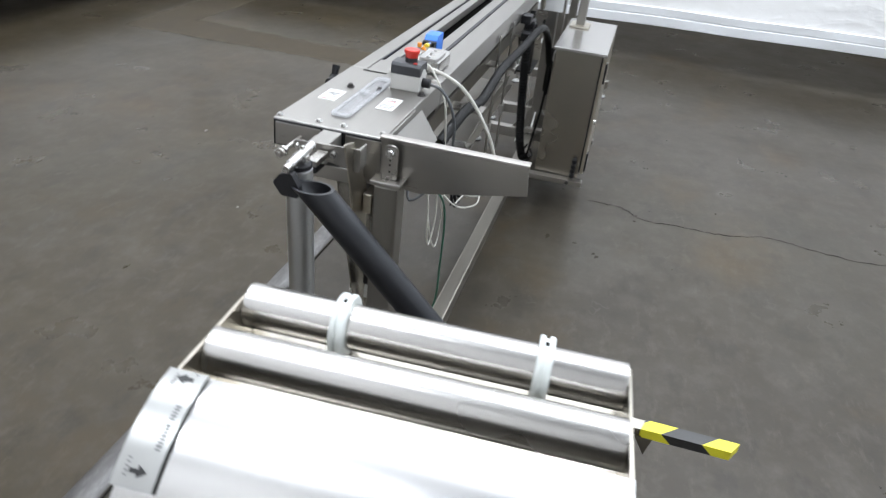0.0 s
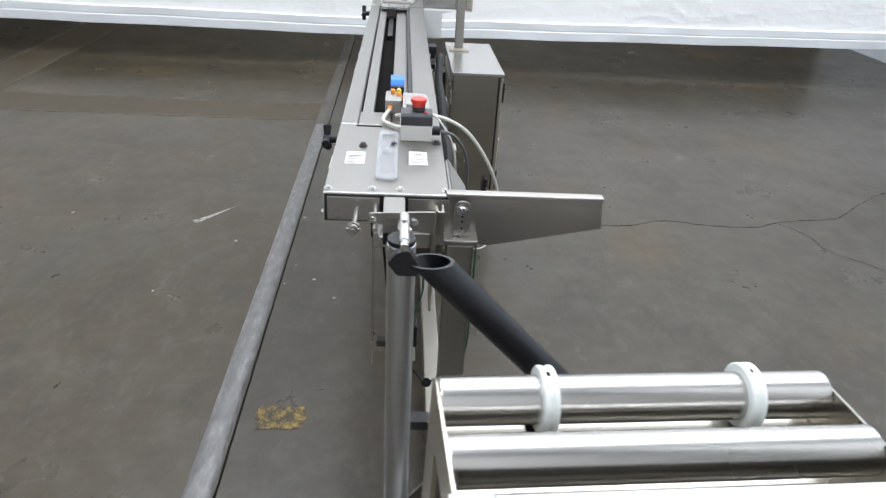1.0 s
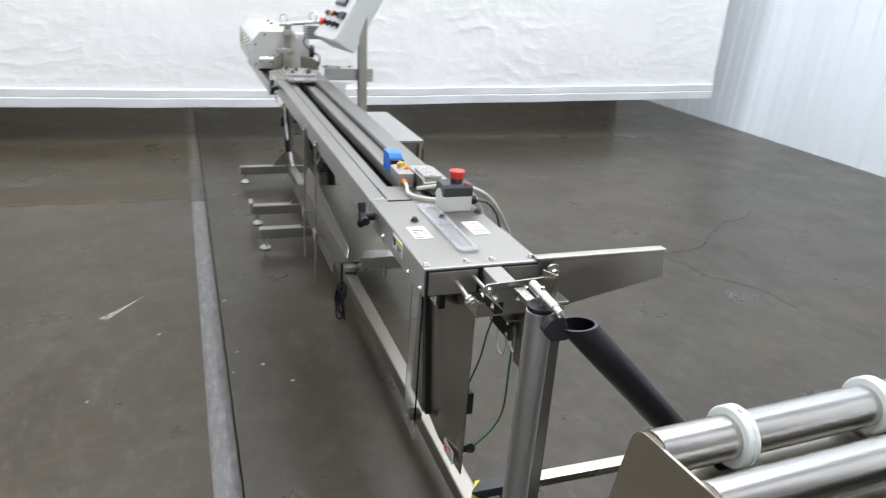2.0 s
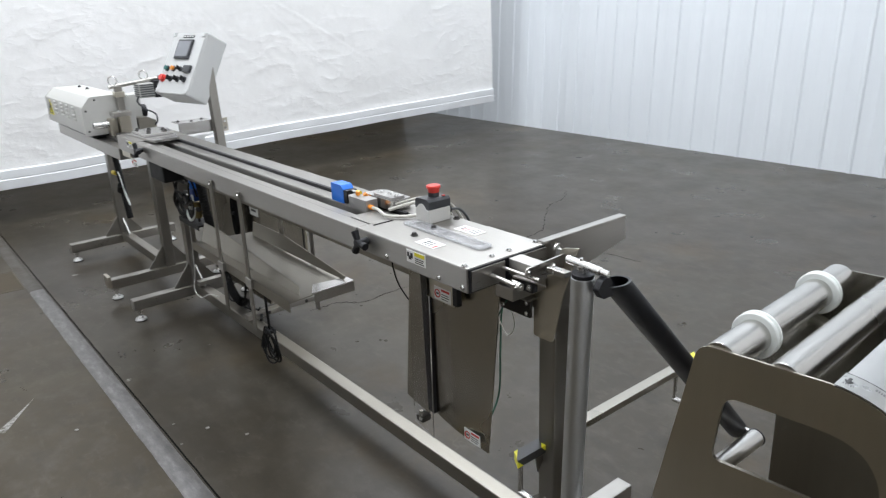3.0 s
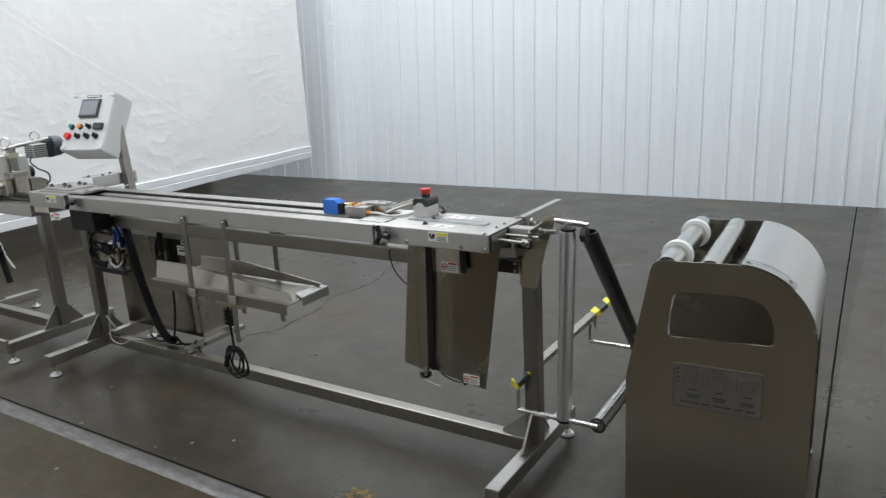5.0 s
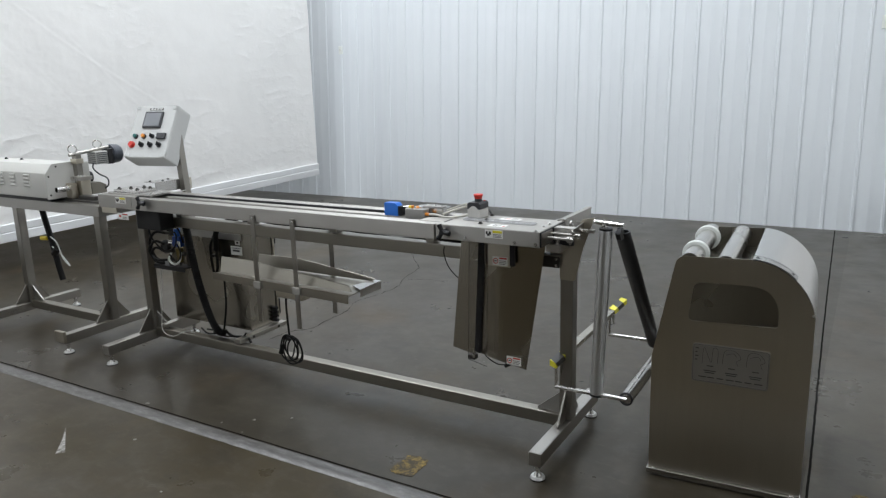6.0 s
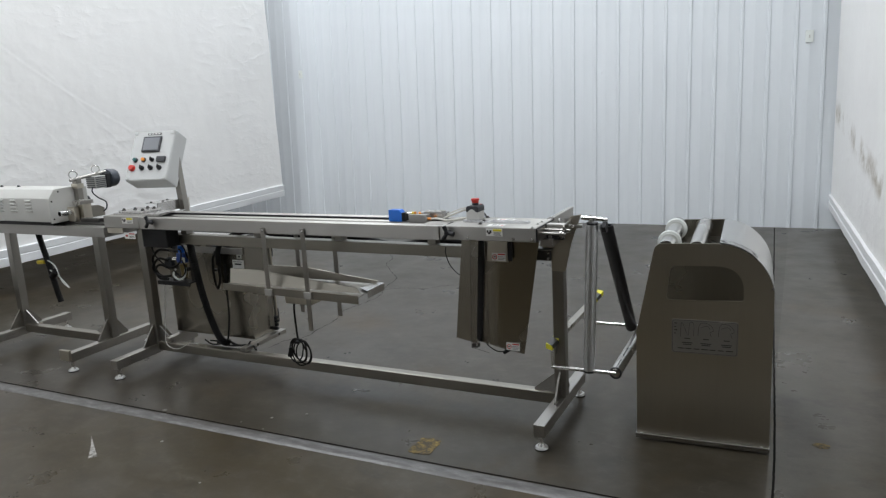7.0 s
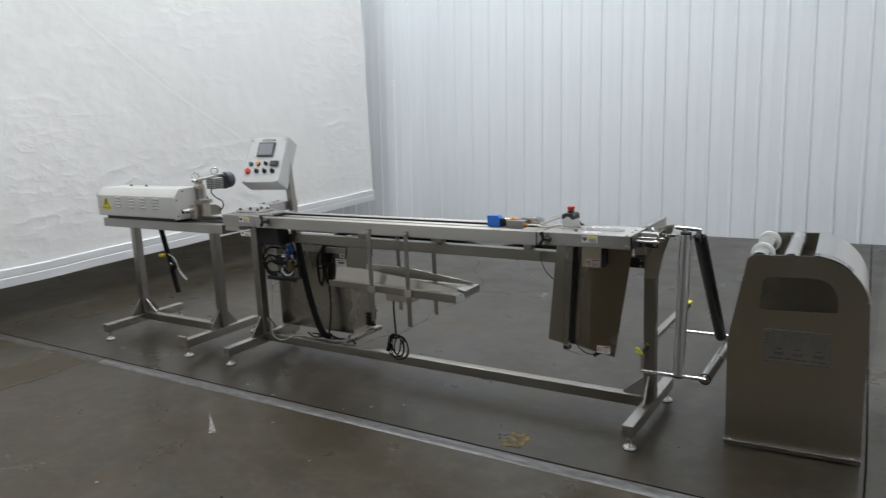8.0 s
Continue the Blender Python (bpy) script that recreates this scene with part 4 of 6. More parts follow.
def build_film_guide():
    """Idler rollers on their rods at the near end, with the taped cross bar."""
    g = thing("film_guide", "film guide with aluminium and black rollers on a taped cross bar", "film guide")
    top, low = Vector((0.184, 0.146, 0.915)), Vector((0.160, 0.152, 0.292))
    upright = part("upright_roller", cyl(low, top, 0.0240, 28, bev=0.002), ALUMINIUM, g, "ribbed aluminium upright roller")
    part("end_cap", cyl(top, top + (top - low).normalized() * 0.008, 0.023, 24), BLACK_PLASTIC, upright)
    part("end_cap", cyl(low, low - (top - low).normalized() * 0.008, 0.024, 24), BLACK_PLASTIC, upright)
    bm = cyl((0.139, 0.150, 0.941), (0.228, 0.150, 0.936), 0.0088, 16, bev=0.002)
    cyl((0.176, 0.150, 0.947), (0.176, 0.150, 0.952), 0.004, 8, bm=bm)
    cyl((0.228, 0.150, 0.936), (0.246, 0.150, 0.935), 0.0068, 12, bm=bm)
    part("top_rod", bm, STEEL_BRIGHT, g)
    part("pivot", cyl((0.178, 0.151, 0.922), (0.178, 0.151, 0.936), 0.011, 16), STEEL_BRIGHT, g)
    part("rod_arm", box(0.087, 0.142, 0.140, 0.160, 0.900, 0.912, 0.002), STEEL_TUBE, g)
    a, b = Vector((0.229, 0.192, 0.905)), Vector((0.205, 0.798, 0.285))
    black = part("slanted_roller", tube(a, b, 0.0275, 0.023, level=a.z), BLACK_FOAM, g, "matt black slanted roller tube")
    bm = prism(rounded([(0.124, 0.906), (0.138, 0.924), (0.158, 0.928), (0.172, 0.905), (0.172, 0.884), (0.140, 0.884)], 0.005), "x", 0.226, 0.242)
    part("end_fork", bm, BLACK_PLASTIC, black, "black plastic end fork")
    part("end_core", cyl(a + (b - a) * 0.20, a + (b - a) * 0.22, 0.0228, 20), DARK_METAL, black)
    f, r = Vector((0.269, 0.166, 0.286)), Vector((0.265, 0.792, 0.286))
    lower = part("low_roller", cyl(f, r, 0.0245, 28, bev=0.003), STEEL_ROLLER, g, "satin steel low roller")
    for p, d in ((f, -1), (r, 1)):
        part("end_ring", ring(p + Vector((0, d * 0.002, 0)), (0, 1, 0), 0.026, 0.006, 0.007), BLACK_PLASTIC, lower, "black rubber end ring")
    for y in (0.148, 0.800):
        part("cross_rod", cyl((0.000, y, 0.289), (0.276, y, 0.291), 0.008, 14, bev=0.001), STEEL_BRIGHT, g)
        part("hanger_rod", cyl((0.002, y, 0.283), (0.002, y, 0.368), 0.006, 12), STEEL_BRIGHT, g)
    bar = part("cross_bar", box(-0.0260, 0.0060, 0.1990, 0.885, 0.368, 0.388, 0.002), STEEL_GUARD, g, "square steel cross bar")
    part("hazard_wrap", prism([(-0.027, 0.200), (0.007, 0.179), (0.007, 0.310), (-0.027, 0.320)], "z", 0.3672, 0.3893), HAZARD, bar, "black and yellow hazard tape", pose(0, -0.045, 0))
    part("hazard_wrap", prism([(-0.027, 0.868), (0.007, 0.858), (0.007, 1.046), (-0.027, 1.066)], "z", 0.3672, 0.3893), HAZARD, bar, "black and yellow hazard tape")
    for y, s in ((0.205, 1), (0.845, -1)):
        part("hanger_ear", prism([(y, 0.3670), (y + 0.045, 0.3670), (y + 0.022 - s * 0.012, 0.312)], "x", -0.006, -0.002), STEEL_Z, g)
    return g


build_film_guide()


def build_estop():
    e = thing("emergency_stop", "red mushroom emergency stop button on a two-tone box", "push button", pose(-0.338, 0.176, 0.920))
    part("base_box", box(-0.028, 0.028, -0.035, 0.035, 0.0, 0.036, 0.003), PALE_PLASTIC, e, "pale grey lower box")
    upper = prism(rounded([(-0.028, 0.0362), (0.028, 0.0362), (0.028, 0.056), (0.021, 0.0625), (-0.021, 0.0625), (-0.028, 0.056)], 0.002), "y", -0.035, 0.035)
    part("upper_box", upper, CHARCOAL, e, "charcoal upper box with chamfered top")
    for y in (-0.0355, 0.0355):
        part("crest", prism(rounded([(-0.0275, 0.030), (-0.020, 0.038), (-0.008, 0.049), (0.006, 0.049), (0.016, 0.038), (0.0275, 0.030)], 0.008), "y", y - 0.001, y + 0.001), PALE_PLASTIC, e)
    part("stem", cyl((0, 0.004, 0.0625), (0, 0.004, 0.073), 0.0145, 20), CHARCOAL, e)
    head = cyl((0, 0.004, 0.072), (0, 0.004, 0.083), 0.0140, 28, 0.0160)
    cyl((0, 0.004, 0.0832), (0, 0.004, 0.091), 0.0185, 28, 0.0178, 0.002, bm=head)
    part("mushroom", head, RED, e, "red mushroom head")
    part("gland", cyl((0.0, 0.035, 0.018), (0.0, 0.054, 0.018), 0.011, 12, bev=0.001), BLACK_PLASTIC, e, "black cable gland")
    part("tag", box(0.016, 0.022, 0.016, 0.024, 0.0632, 0.0655, 0), RED_INK, e)
    return e


build_estop()


def build_sensor():
    s = thing("sensor", "blue photoelectric sensor with a black end on the conveyor bed", "sensor", pose(-0.700, 0.131, 0.9122))
    part("body", prism(rounded([(-0.038, 0.0), (0.028, 0.0), (0.028, 0.040), (0.016, 0.052), (-0.038, 0.052)], [0.003, 0.001, 0.002, 0.002, 0.004]), "y", -0.018, 0.018), BLUE, s)
    part("rear_cap", prism(rounded([(0.0282, 0.002), (0.046, 0.002), (0.046, 0.040), (0.0282, 0.040)], 0.003), "y", -0.017, 0.017), BLACK_PLASTIC, s, "black end cap")
    part("plug", cyl((0.046, 0.004, 0.034), (0.070, 0.004, 0.036), 0.006, 12), STEEL_BRIGHT, s)
    part("plug_collar", cyl((0.070, 0.004, 0.036), (0.084, 0.003, 0.036), 0.007, 12), YELLOW, s, "yellow plug collar")
    a = thing("air_cylinder", "pale flat air cylinder with orange fittings on the conveyor bed", "air cylinder", pose(-0.560, 0.120, 0.9122))
    part("body", prism(rounded([(-0.075, -0.018), (0.020, -0.018), (0.020, 0.022), (-0.075, 0.022)], [0.014, 0.004, 0.004, 0.014]), "z", 0.0, 0.034), GREY_CAST, a)
    part("body_block", prism(rounded([(-0.055, 0.026), (0.082, 0.026), (0.082, 0.090), (-0.055, 0.090)], [0.006, 0.006, 0.006, 0.03]), "z", 0.009, 0.036), STEEL_COVER, a, "bright valve block")
    part("block_lid", prism(rounded([(-0.020, 0.034), (0.070, 0.034), (0.070, 0.080), (-0.020, 0.080)], 0.006), "z", 0.0362, 0.041), GREY_CAST, a, "pale lid on the block")
    for x in (-0.008, 0.028, 0.060):
        part("block_screw", bolt((x, 0.056, 0.041), (0, 0, 1), 0.006, 0.004), STEEL_BRIGHT, a)
    part("fitting", cyl((-0.045, 0.000, 0.036), (-0.045, 0.000, 0.046), 0.006, 10), ORANGE, a, "orange push-in fitting")
    part("fitting", cyl((0.020, -0.006, 0.016), (0.036, -0.006, 0.016), 0.0065, 10), ORANGE, a, "orange push-in fitting")
    part("fitting", cyl((-0.030, 0.026, 0.024), (-0.030, 0.012, 0.040), 0.006, 10), ORANGE, a, "orange push-in fitting")
    h = thing("air_hose", "clear white air hose looping off the back of the table", "hose")
    part("loop", hose([(-0.47, 0.13, 0.930), (-0.42, 0.17, 0.950), (-0.40, 0.21, 0.955), (-0.395, 0.255, 0.945), (-0.405, 0.300, 0.915), (-0.415, 0.345, 0.855), (-0.43, 0.383, 0.774), (-0.44, 0.390, 0.70), (-0.45, 0.36, 0.63), (-0.46, 0.30, 0.62)], 0.0045), HOSE_CLEAR, h)
    part("short_loop", hose([(-0.525, 0.114, 0.928), (-0.49, 0.108, 0.931), (-0.44, 0.100, 0.9265), (-0.40, 0.125, 0.9265), (-0.378, 0.160, 0.9275)], 0.0045), HOSE_CLEAR, h)
    part("thin_line", hose([(-0.46, 0.145, 0.945), (-0.40, 0.20, 0.965), (-0.37, 0.235, 0.945), (-0.36, 0.265, 0.89), (-0.36, 0.275, 0.80), (-0.38, 0.27, 0.74)], 0.0026), HOSE_CLEAR, h)
    c = thing("button_cable", "thin grey cable from the stop button down the back", "cable")
    part("cord", hose([(-0.335, 0.232, 0.938), (-0.33, 0.262, 0.930), (-0.33, 0.290, 0.89), (-0.34, 0.300, 0.82), (-0.34, 0.285, 0.72), (-0.28, 0.22, 0.66), (-0.35, 0.2, 0.745)], 0.0035), MID_GREY, c)


build_sensor()


def leaned(bm, slope=0.088, top=0.856):
    """Leans a hanging sheet back towards its foot."""
    for v in bm.verts:
        v.co.y += (top - v.co.z) * slope
    return bm


def build_guard():
    """Hinged belly guard that hangs askew below the near end."""
    g = thing("belly_guard", "hinged stainless belly guard hanging askew below the table end", "guard")
    face = part("face", leaned(prism([(-0.268, 0.856), (-0.197, 0.856), (-0.245, 0.354), (-0.318, 0.372)], "y", 0.100, 0.103)), STEEL_GUARD, g, "dull steel face")
    bm = leaned(prism([(-0.197, 0.856), (-0.031, 0.856), (-0.128, 0.327), (-0.245, 0.354)], "y", 0.100, 0.103))
    for v in bm.verts:
        v.co.y += 0.12 * (v.co.x + 0.197 + 0.0956 * (0.856 - v.co.z))
    part("bent_half", bm, STEEL_GUARD, face)
    part("hinge_strip", leaned(prism([(-0.292, 0.856), (-0.264, 0.856), (-0.316, 0.374), (-0.340, 0.380)], "y", 0.090, 0.115)), BLACK_PLASTIC, g, "black hinge strip")
    part("clear_panel", prism([(-0.330, 0.856), (-0.252, 0.856), (-0.262, 0.345), (-0.345, 0.362)], "y", 0.084, 0.088), CLEAR, g, "clear acrylic panel")
    part("inner_panel", prism([(-0.388, 0.856), (-0.290, 0.856), (-0.338, 0.366), (-0.440, 0.384)], "y", 0.132, 0.135), STEEL_GUARD, g, "dull steel inner panel")
    part("hood", box(-0.266, -0.161, 0.088, 0.099, 0.755, 0.8565, 0.003), STEEL_PLATE, g, "small folded hood")
    part("hood_block", box(-0.160, -0.142, 0.084, 0.099, 0.762, 0.8565, 0.002), BLACK_PLASTIC, g)
    no_sign = [(0.14, 0.29, 0.44, 0.56, INK), (0.45, 0.95, 0.76, 0.92, RED_INK), (0.45, 0.9, 0.52, 0.57, INK), (0.45, 0.93, 0.34, 0.39, INK), (0.45, 0.85, 0.16, 0.21, INK)]
    for x, z, y in ((-0.232, 0.760, 0.0875), (-0.205, 0.345, 0.1465)):
        lab = label_front(g, "label", x, x + 0.062, z, z + 0.034, y, no_sign)
        part("ban_ring", ring((x + 0.0135, y - 0.0017, z + 0.017), (0, 1, 0), 0.0108, 0.0012, 0.0028, 20), RED_INK, lab, "red ban ring")
    part("catch", box(-0.350, -0.320, 0.095, 0.125, 0.358, 0.376, 0.003), DARK_METAL, g, "dark catch")
    part("catch_pin", cyl((-0.322, 0.09, 0.372), (-0.318, 0.09, 0.402), 0.005, 8), STEEL_BRIGHT, g)
    part("lead", hose([(-0.300, 0.150, 0.362), (-0.290, 0.175, 0.335), (-0.268, 0.200, 0.312), (-0.240, 0.220, 0.308)], 0.0025), BLACK_RUBBER, g)
    part("plug", cyl((-0.248, 0.220, 0.300), (-0.218, 0.224, 0.324), 0.008, 10, 0.012), BLACK_RUBBER, g, "black rubber plug")
    part("top_lead", hose([(-0.468, 0.13, 0.80), (-0.470, 0.13, 0.77), (-0.455, 0.135, 0.72), (-0.425, 0.145, 0.68), (-0.39, 0.15, 0.66)], 0.0022), BLACK_RUBBER, g)


build_guard()


def build_tray():
    t = thing("product_tray", "sloping stainless outfeed tray hung from four flat straps", "tray")
    def z_at(x):
        return 0.592 - 0.016 * (x + 1.64)
    bm = bmesh.new()
    outline = [(-1.66, 0.0), (-0.863, 0.0), (-0.888, 0.235), (-1.62, 0.235)]
    vs = [bm.verts.new((x, y, z_at(x) - 0.006)) for x, y in outline]
    bm.faces.new(vs)
    ext = bmesh.ops.extrude_face_region(bm, geom=bm.faces[:])
    bmesh.ops.translate(bm, vec=(0, 0, 0.003), verts=[v for v in ext["geom"] if isinstance(v, bmesh.types.BMVert)])
    part("deck", bm, STEEL_DULL, t)
    part("front_lip", prism([(-1.662, 0.594), (-0.863, 0.583), (-0.863, 0.544), (-1.662, 0.562)], "y", -0.003, 0.0), STEEL_DULL, t)
    bm = bmesh.new()
    vs = [bm.verts.new(p) for p in ((-1.58, 0.222, 0.642), (-1.32, 0.222, 0.644), (-0.888, 0.222, 0.596), (-0.892, 0.216, 0.586), (-1.58, 0.214, 0.588))]
    bm.faces.new(vs)
    ext = bmesh.ops.extrude_face_region(bm, geom=bm.faces[:])
    bmesh.ops.translate(bm, vec=(0, 0.003, 0.001), verts=[v for v in ext["geom"] if isinstance(v, bmesh.types.BMVert)])
    part("back_guide", bm, STEEL_DULL, t, "back guide sheet that tapers to its end")
    bm = bmesh.new()
    vs = [bm.verts.new(p) for p in ((-1.645, 0.030, 0.5915), (-0.880, 0.046, 0.5815), (-0.905, 0.056, 0.604), (-1.47, 0.052, 0.660), (-1.652, 0.052, 0.660))]
    bm.faces.new(vs)
    ext = bmesh.ops.extrude_face_region(bm, geom=bm.faces[:])
    bmesh.ops.translate(bm, vec=(0, 0.003, 0.001), verts=[v for v in ext["geom"] if isinstance(v, bmesh.types.BMVert)])
    part("slide_sheet", bm, STEEL_DULL, t, "sloping slide sheet")
    part("end_ramp", prism([(-0.93, 0.12), (-0.862, 0.080), (-0.866, 0.240), (-0.910, 0.240)], "z", 0.583, 0.586), STEEL_COVER, t, "bright end ramp")
    part("end_edge", box(-0.869, -0.866, 0.09, 0.240, 0.549, 0.5825, 0), STEEL_Y, t)
    for x, lo in ((-1.371, 0.396), (-1.139, 0.394)):
        for y0, y1 in ((-0.0085, -0.0035), (0.240, 0.245)):
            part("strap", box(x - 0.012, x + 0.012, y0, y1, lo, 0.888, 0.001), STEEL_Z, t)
            part("clip", box(x - 0.022, x + 0.022, min(y0, y1) - 0.004, y1 + 0.004, 0.552, 0.585, 0.002), STEEL_X, t)
        part("strap_bolt", bolt((x, -0.0085, 0.875), (0, -1, 0), 0.005, 0.004), STEEL_BRIGHT, t)
    part("gear_box", box(-1.350, -1.190, 0.08, 0.19, 0.490, 0.580, 0.006), STEEL_PLATE, t, "small drive box under the tray")


build_tray()


def build_coil():
    c = thing("power_cord", "black power cord coiled and hanging from the tray", "cord")
    part("drop", hose([(-1.330, 0.125, 0.490), (-1.336, 0.127, 0.44), (-1.335, 0.127, 0.38), (-1.332, 0.127, 0.32), (-1.330, 0.127, 0.285)], 0.005), BLACK_RUBBER, c)
    for k in range(5):
        rx, rz, off = 0.034 + 0.006 * k, 0.056 + 0.003 * k, 0.009 * (k % 3)
        pts = [(-1.335 + 0.012 * ((k * 2) % 5) - 0.008 + rx * math.cos(a * math.pi / 6 + k), 0.135 - 0.006 * k + 0.006 * math.sin(a + k), 0.232 - off * 0.5 + rz * math.sin(a * math.pi / 6 + k)) for a in range(13)]
        part("turn", hose(pts, 0.0036, 7, 4), BLACK_RUBBER, c)
    part("tie", box(-1.346, -1.314, 0.108, 0.146, 0.270, 0.285, 0.004), BLACK_PLASTIC, c)
    part("plug", cyl((-1.385, 0.12, 0.195), (-1.373, 0.12, 0.245), 0.013, 10, 0.008, 0.002), BLACK_RUBBER, c, "moulded plug")


build_coil()


# ---- cabinet, control panel, air supply ----
def build_cabinet():
    c = thing("electrical_cabinet", "stainless electrical cabinet hung behind the conveyor legs", "cabinet")
    # Brown body and pale top: floor and ceiling light put into the colours.
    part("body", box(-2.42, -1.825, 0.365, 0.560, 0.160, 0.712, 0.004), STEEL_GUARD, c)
    part("top_sheet", box(-2.43, -1.802, 0.357, 0.580, 0.7122, 0.728, 0.003), STEEL_COVER, c, "top sheet, coloured paler for the ceiling light")
    door = part("door", box(-2.42, -1.820, 0.566, 0.580, 0.185, 0.711, 0.004), STEEL_PLATE, c)
    part("gasket", box(-2.415, -1.826, 0.5602, 0.5658, 0.190, 0.708, 0), BLACK_PLASTIC, door, "black door gasket")
    for z in (0.24, 0.42, 0.60):
        part("latch", cyl((-1.86, 0.580, z), (-1.86, 0.588, z), 0.011, 12), STEEL_BRIGHT, door)
    for x in (-2.37, -1.798):
        part("support_angle", box(x - 0.02, x + 0.02, 0.230, 0.585, 0.1364, 0.1596, 0.002), STEEL_Y, c)
    part("hang_rail", box(-2.30, -1.84, 0.356, 0.3645, 0.655, 0.690, 0.001), STEEL_X, c, "flat hanging rail")
    for z in (0.176, 0.199, 0.222, 0.245):
        gland = part("cable_gland", cyl((-1.8248, 0.535, z), (-1.800, 0.535, z), 0.0115, 6, bev=0.001), BLACK_PLASTIC, c, "black cable gland")
        part("gland_cap", cyl((-1.800, 0.535, z), (-1.792, 0.535, z), 0.009, 12), BLACK_PLASTIC, gland)
    for z in (0.20, 0.60):
        part("hinge", box(-1.850, -1.819, 0.5802, 0.588, z, z + 0.085, 0.002), BLACK_PLASTIC, door, "black door hinge")
    for y in (0.33, 0.52):
        part("angle_bolt", bolt((-1.778, y, 0.148), (1, 0, 0), 0.006, 0.005), DARK_METAL, c)
    label_front(c, "label", -1.925, -1.845, 0.575, 0.622, 0.3645, [(0.2, 0.8, 0.4, 0.6, INK), (0.1, 0.9, 0.75, 0.82, INK)], "white rating label")
    label_front(c, "label", -1.890, -1.855, 0.630, 0.656, 0.3645, [(0.3, 0.7, 0.3, 0.7, INK)], "small white label")
    return c


build_cabinet()


def build_control_panel():
    c = thing("control_panel", "tilted grey operator panel with screen and buttons on a steel post", "control panel")
    post = box(-2.297, -2.257, 0.395, 0.435, 0.728, 1.20, 0.004)
    for v in post.verts:
        v.co.x -= 0.16 * max(0.0, v.co.z - 0.97)
    part("post", post, STEEL_Z, c, "slightly leaning square post")
    part("post_foot", box(-2.335, -2.215, 0.370, 0.460, 0.7282, 0.736, 0.002), STEEL_PLATE, c)
    part("brace", box(-2.312, -2.306, 0.236, 0.463, 0.903, 0.955, 0.001), STEEL_COVER, c, "flat upright brace")
    part("brace_flange", box(-2.400, -2.306, 0.236, 0.394, 0.9552, 0.9582, 0.001), STEEL_COVER, c)
    part("brace_end", box(-2.3058, -2.301, 0.442, 0.470, 0.897, 0.960, 0.001), STEEL_PLATE, c)
    for z in (0.912, 0.944):
        part("brace_bolt", bolt((-2.301, 0.456, z), (1, 0, 0), 0.005, 0.004), STEEL_BRIGHT, c)
    for x, y in ((-2.38, 0.26), (-2.34, 0.31), (-2.37, 0.37)):
        part("flange_bolt", bolt((x, y, 0.9582), (0, 0, 1), 0.006, 0.005), DARK_METAL, c)
    part("brace_gusset", prism([(0.242, 0.780), (0.326, 0.780), (0.326, 0.893), (0.380, 0.904), (0.242, 0.904)], "x", -2.2445, -2.2405), GREY_BOX, c, "pale gusset under the brace")
    # the panel faces the operator and leans back
    m = pose(-2.408, 0.325, 1.221, -30, 0, 12)
    W, H, D = 0.134, 0.156, 0.115
    case = part("case", box(-W, W, 0.004, D, -H, H, 0.008), GREY_BOX, c, "", m)
    face = part("face", box(-W + 0.004, W - 0.004, 0.0, 0.0038, -H + 0.004, H - 0.004, 0.0015), GREY_BOX, case, "pale grey face plate")
    for sx in (-1, 1):
        for sz in (-1, 1):
            part("face_clip", box(sx * (W - 0.016) - 0.012, sx * (W - 0.016) + 0.012, -0.004, 0.0, sz * (H - 0.016) - 0.010, sz * (H - 0.016) + 0.010, 0.003), GREY_BOX, case)
    screen = part("screen_frame", box(-0.060, 0.058, -0.010, -0.0005, 0.018, 0.114, 0.004), CHARCOAL, case, "dark screen bezel")
    part("screen", box(-0.050, 0.048, -0.012, -0.0102, 0.028, 0.104, 0), SCREEN, case, "grey display")
    part("maker_plate", box(-0.042, 0.046, -0.002, -0.0005, 0.126, 0.138, 0), CHARCOAL, case, "dark plate with pale marks")
    for x in (-0.028, -0.008, 0.012, 0.032):
        part("plate_mark", box(x - 0.007, x + 0.007, -0.003, -0.0021, 0.129, 0.135, 0), LABEL, case)
    for k, (x, z, material, r) in enumerate(((-0.088, -0.031, GREEN, 0.014), (-0.035, -0.031, ORANGE, 0.014), (0.020, -0.031, BLACK_PLASTIC, 0.012), (-0.100, -0.080, RED, 0.020), (-0.036, -0.081, BLACK_PLASTIC, 0.014), (0.021, -0.081, BLACK_PLASTIC, 0.014), (0.077, -0.081, BLACK_PLASTIC, 0.014))):
        b = part("button_collar", cyl((x, -0.0005, z), (x, -0.006, z), r * 0.8 + 0.003, 18), CHARCOAL if material is not RED else RED, case)
        part("button", cyl((x, -0.0062, z), (x, -0.018, z), r * 0.68, 16, r * 0.78, 0.002), material, case)
        if material is BLACK_PLASTIC:
            part("pointer", box(x - 0.003, x + 0.003, -0.026, -0.0182, z - r * 0.8, z + r * 0.8, 0.001), BLACK_PLASTIC, case)
    part("meter", box(0.052, 0.108, -0.014, -0.0005, -0.048, -0.014, 0.004), CHARCOAL, case, "small dark counter")
    return c


build_control_panel()


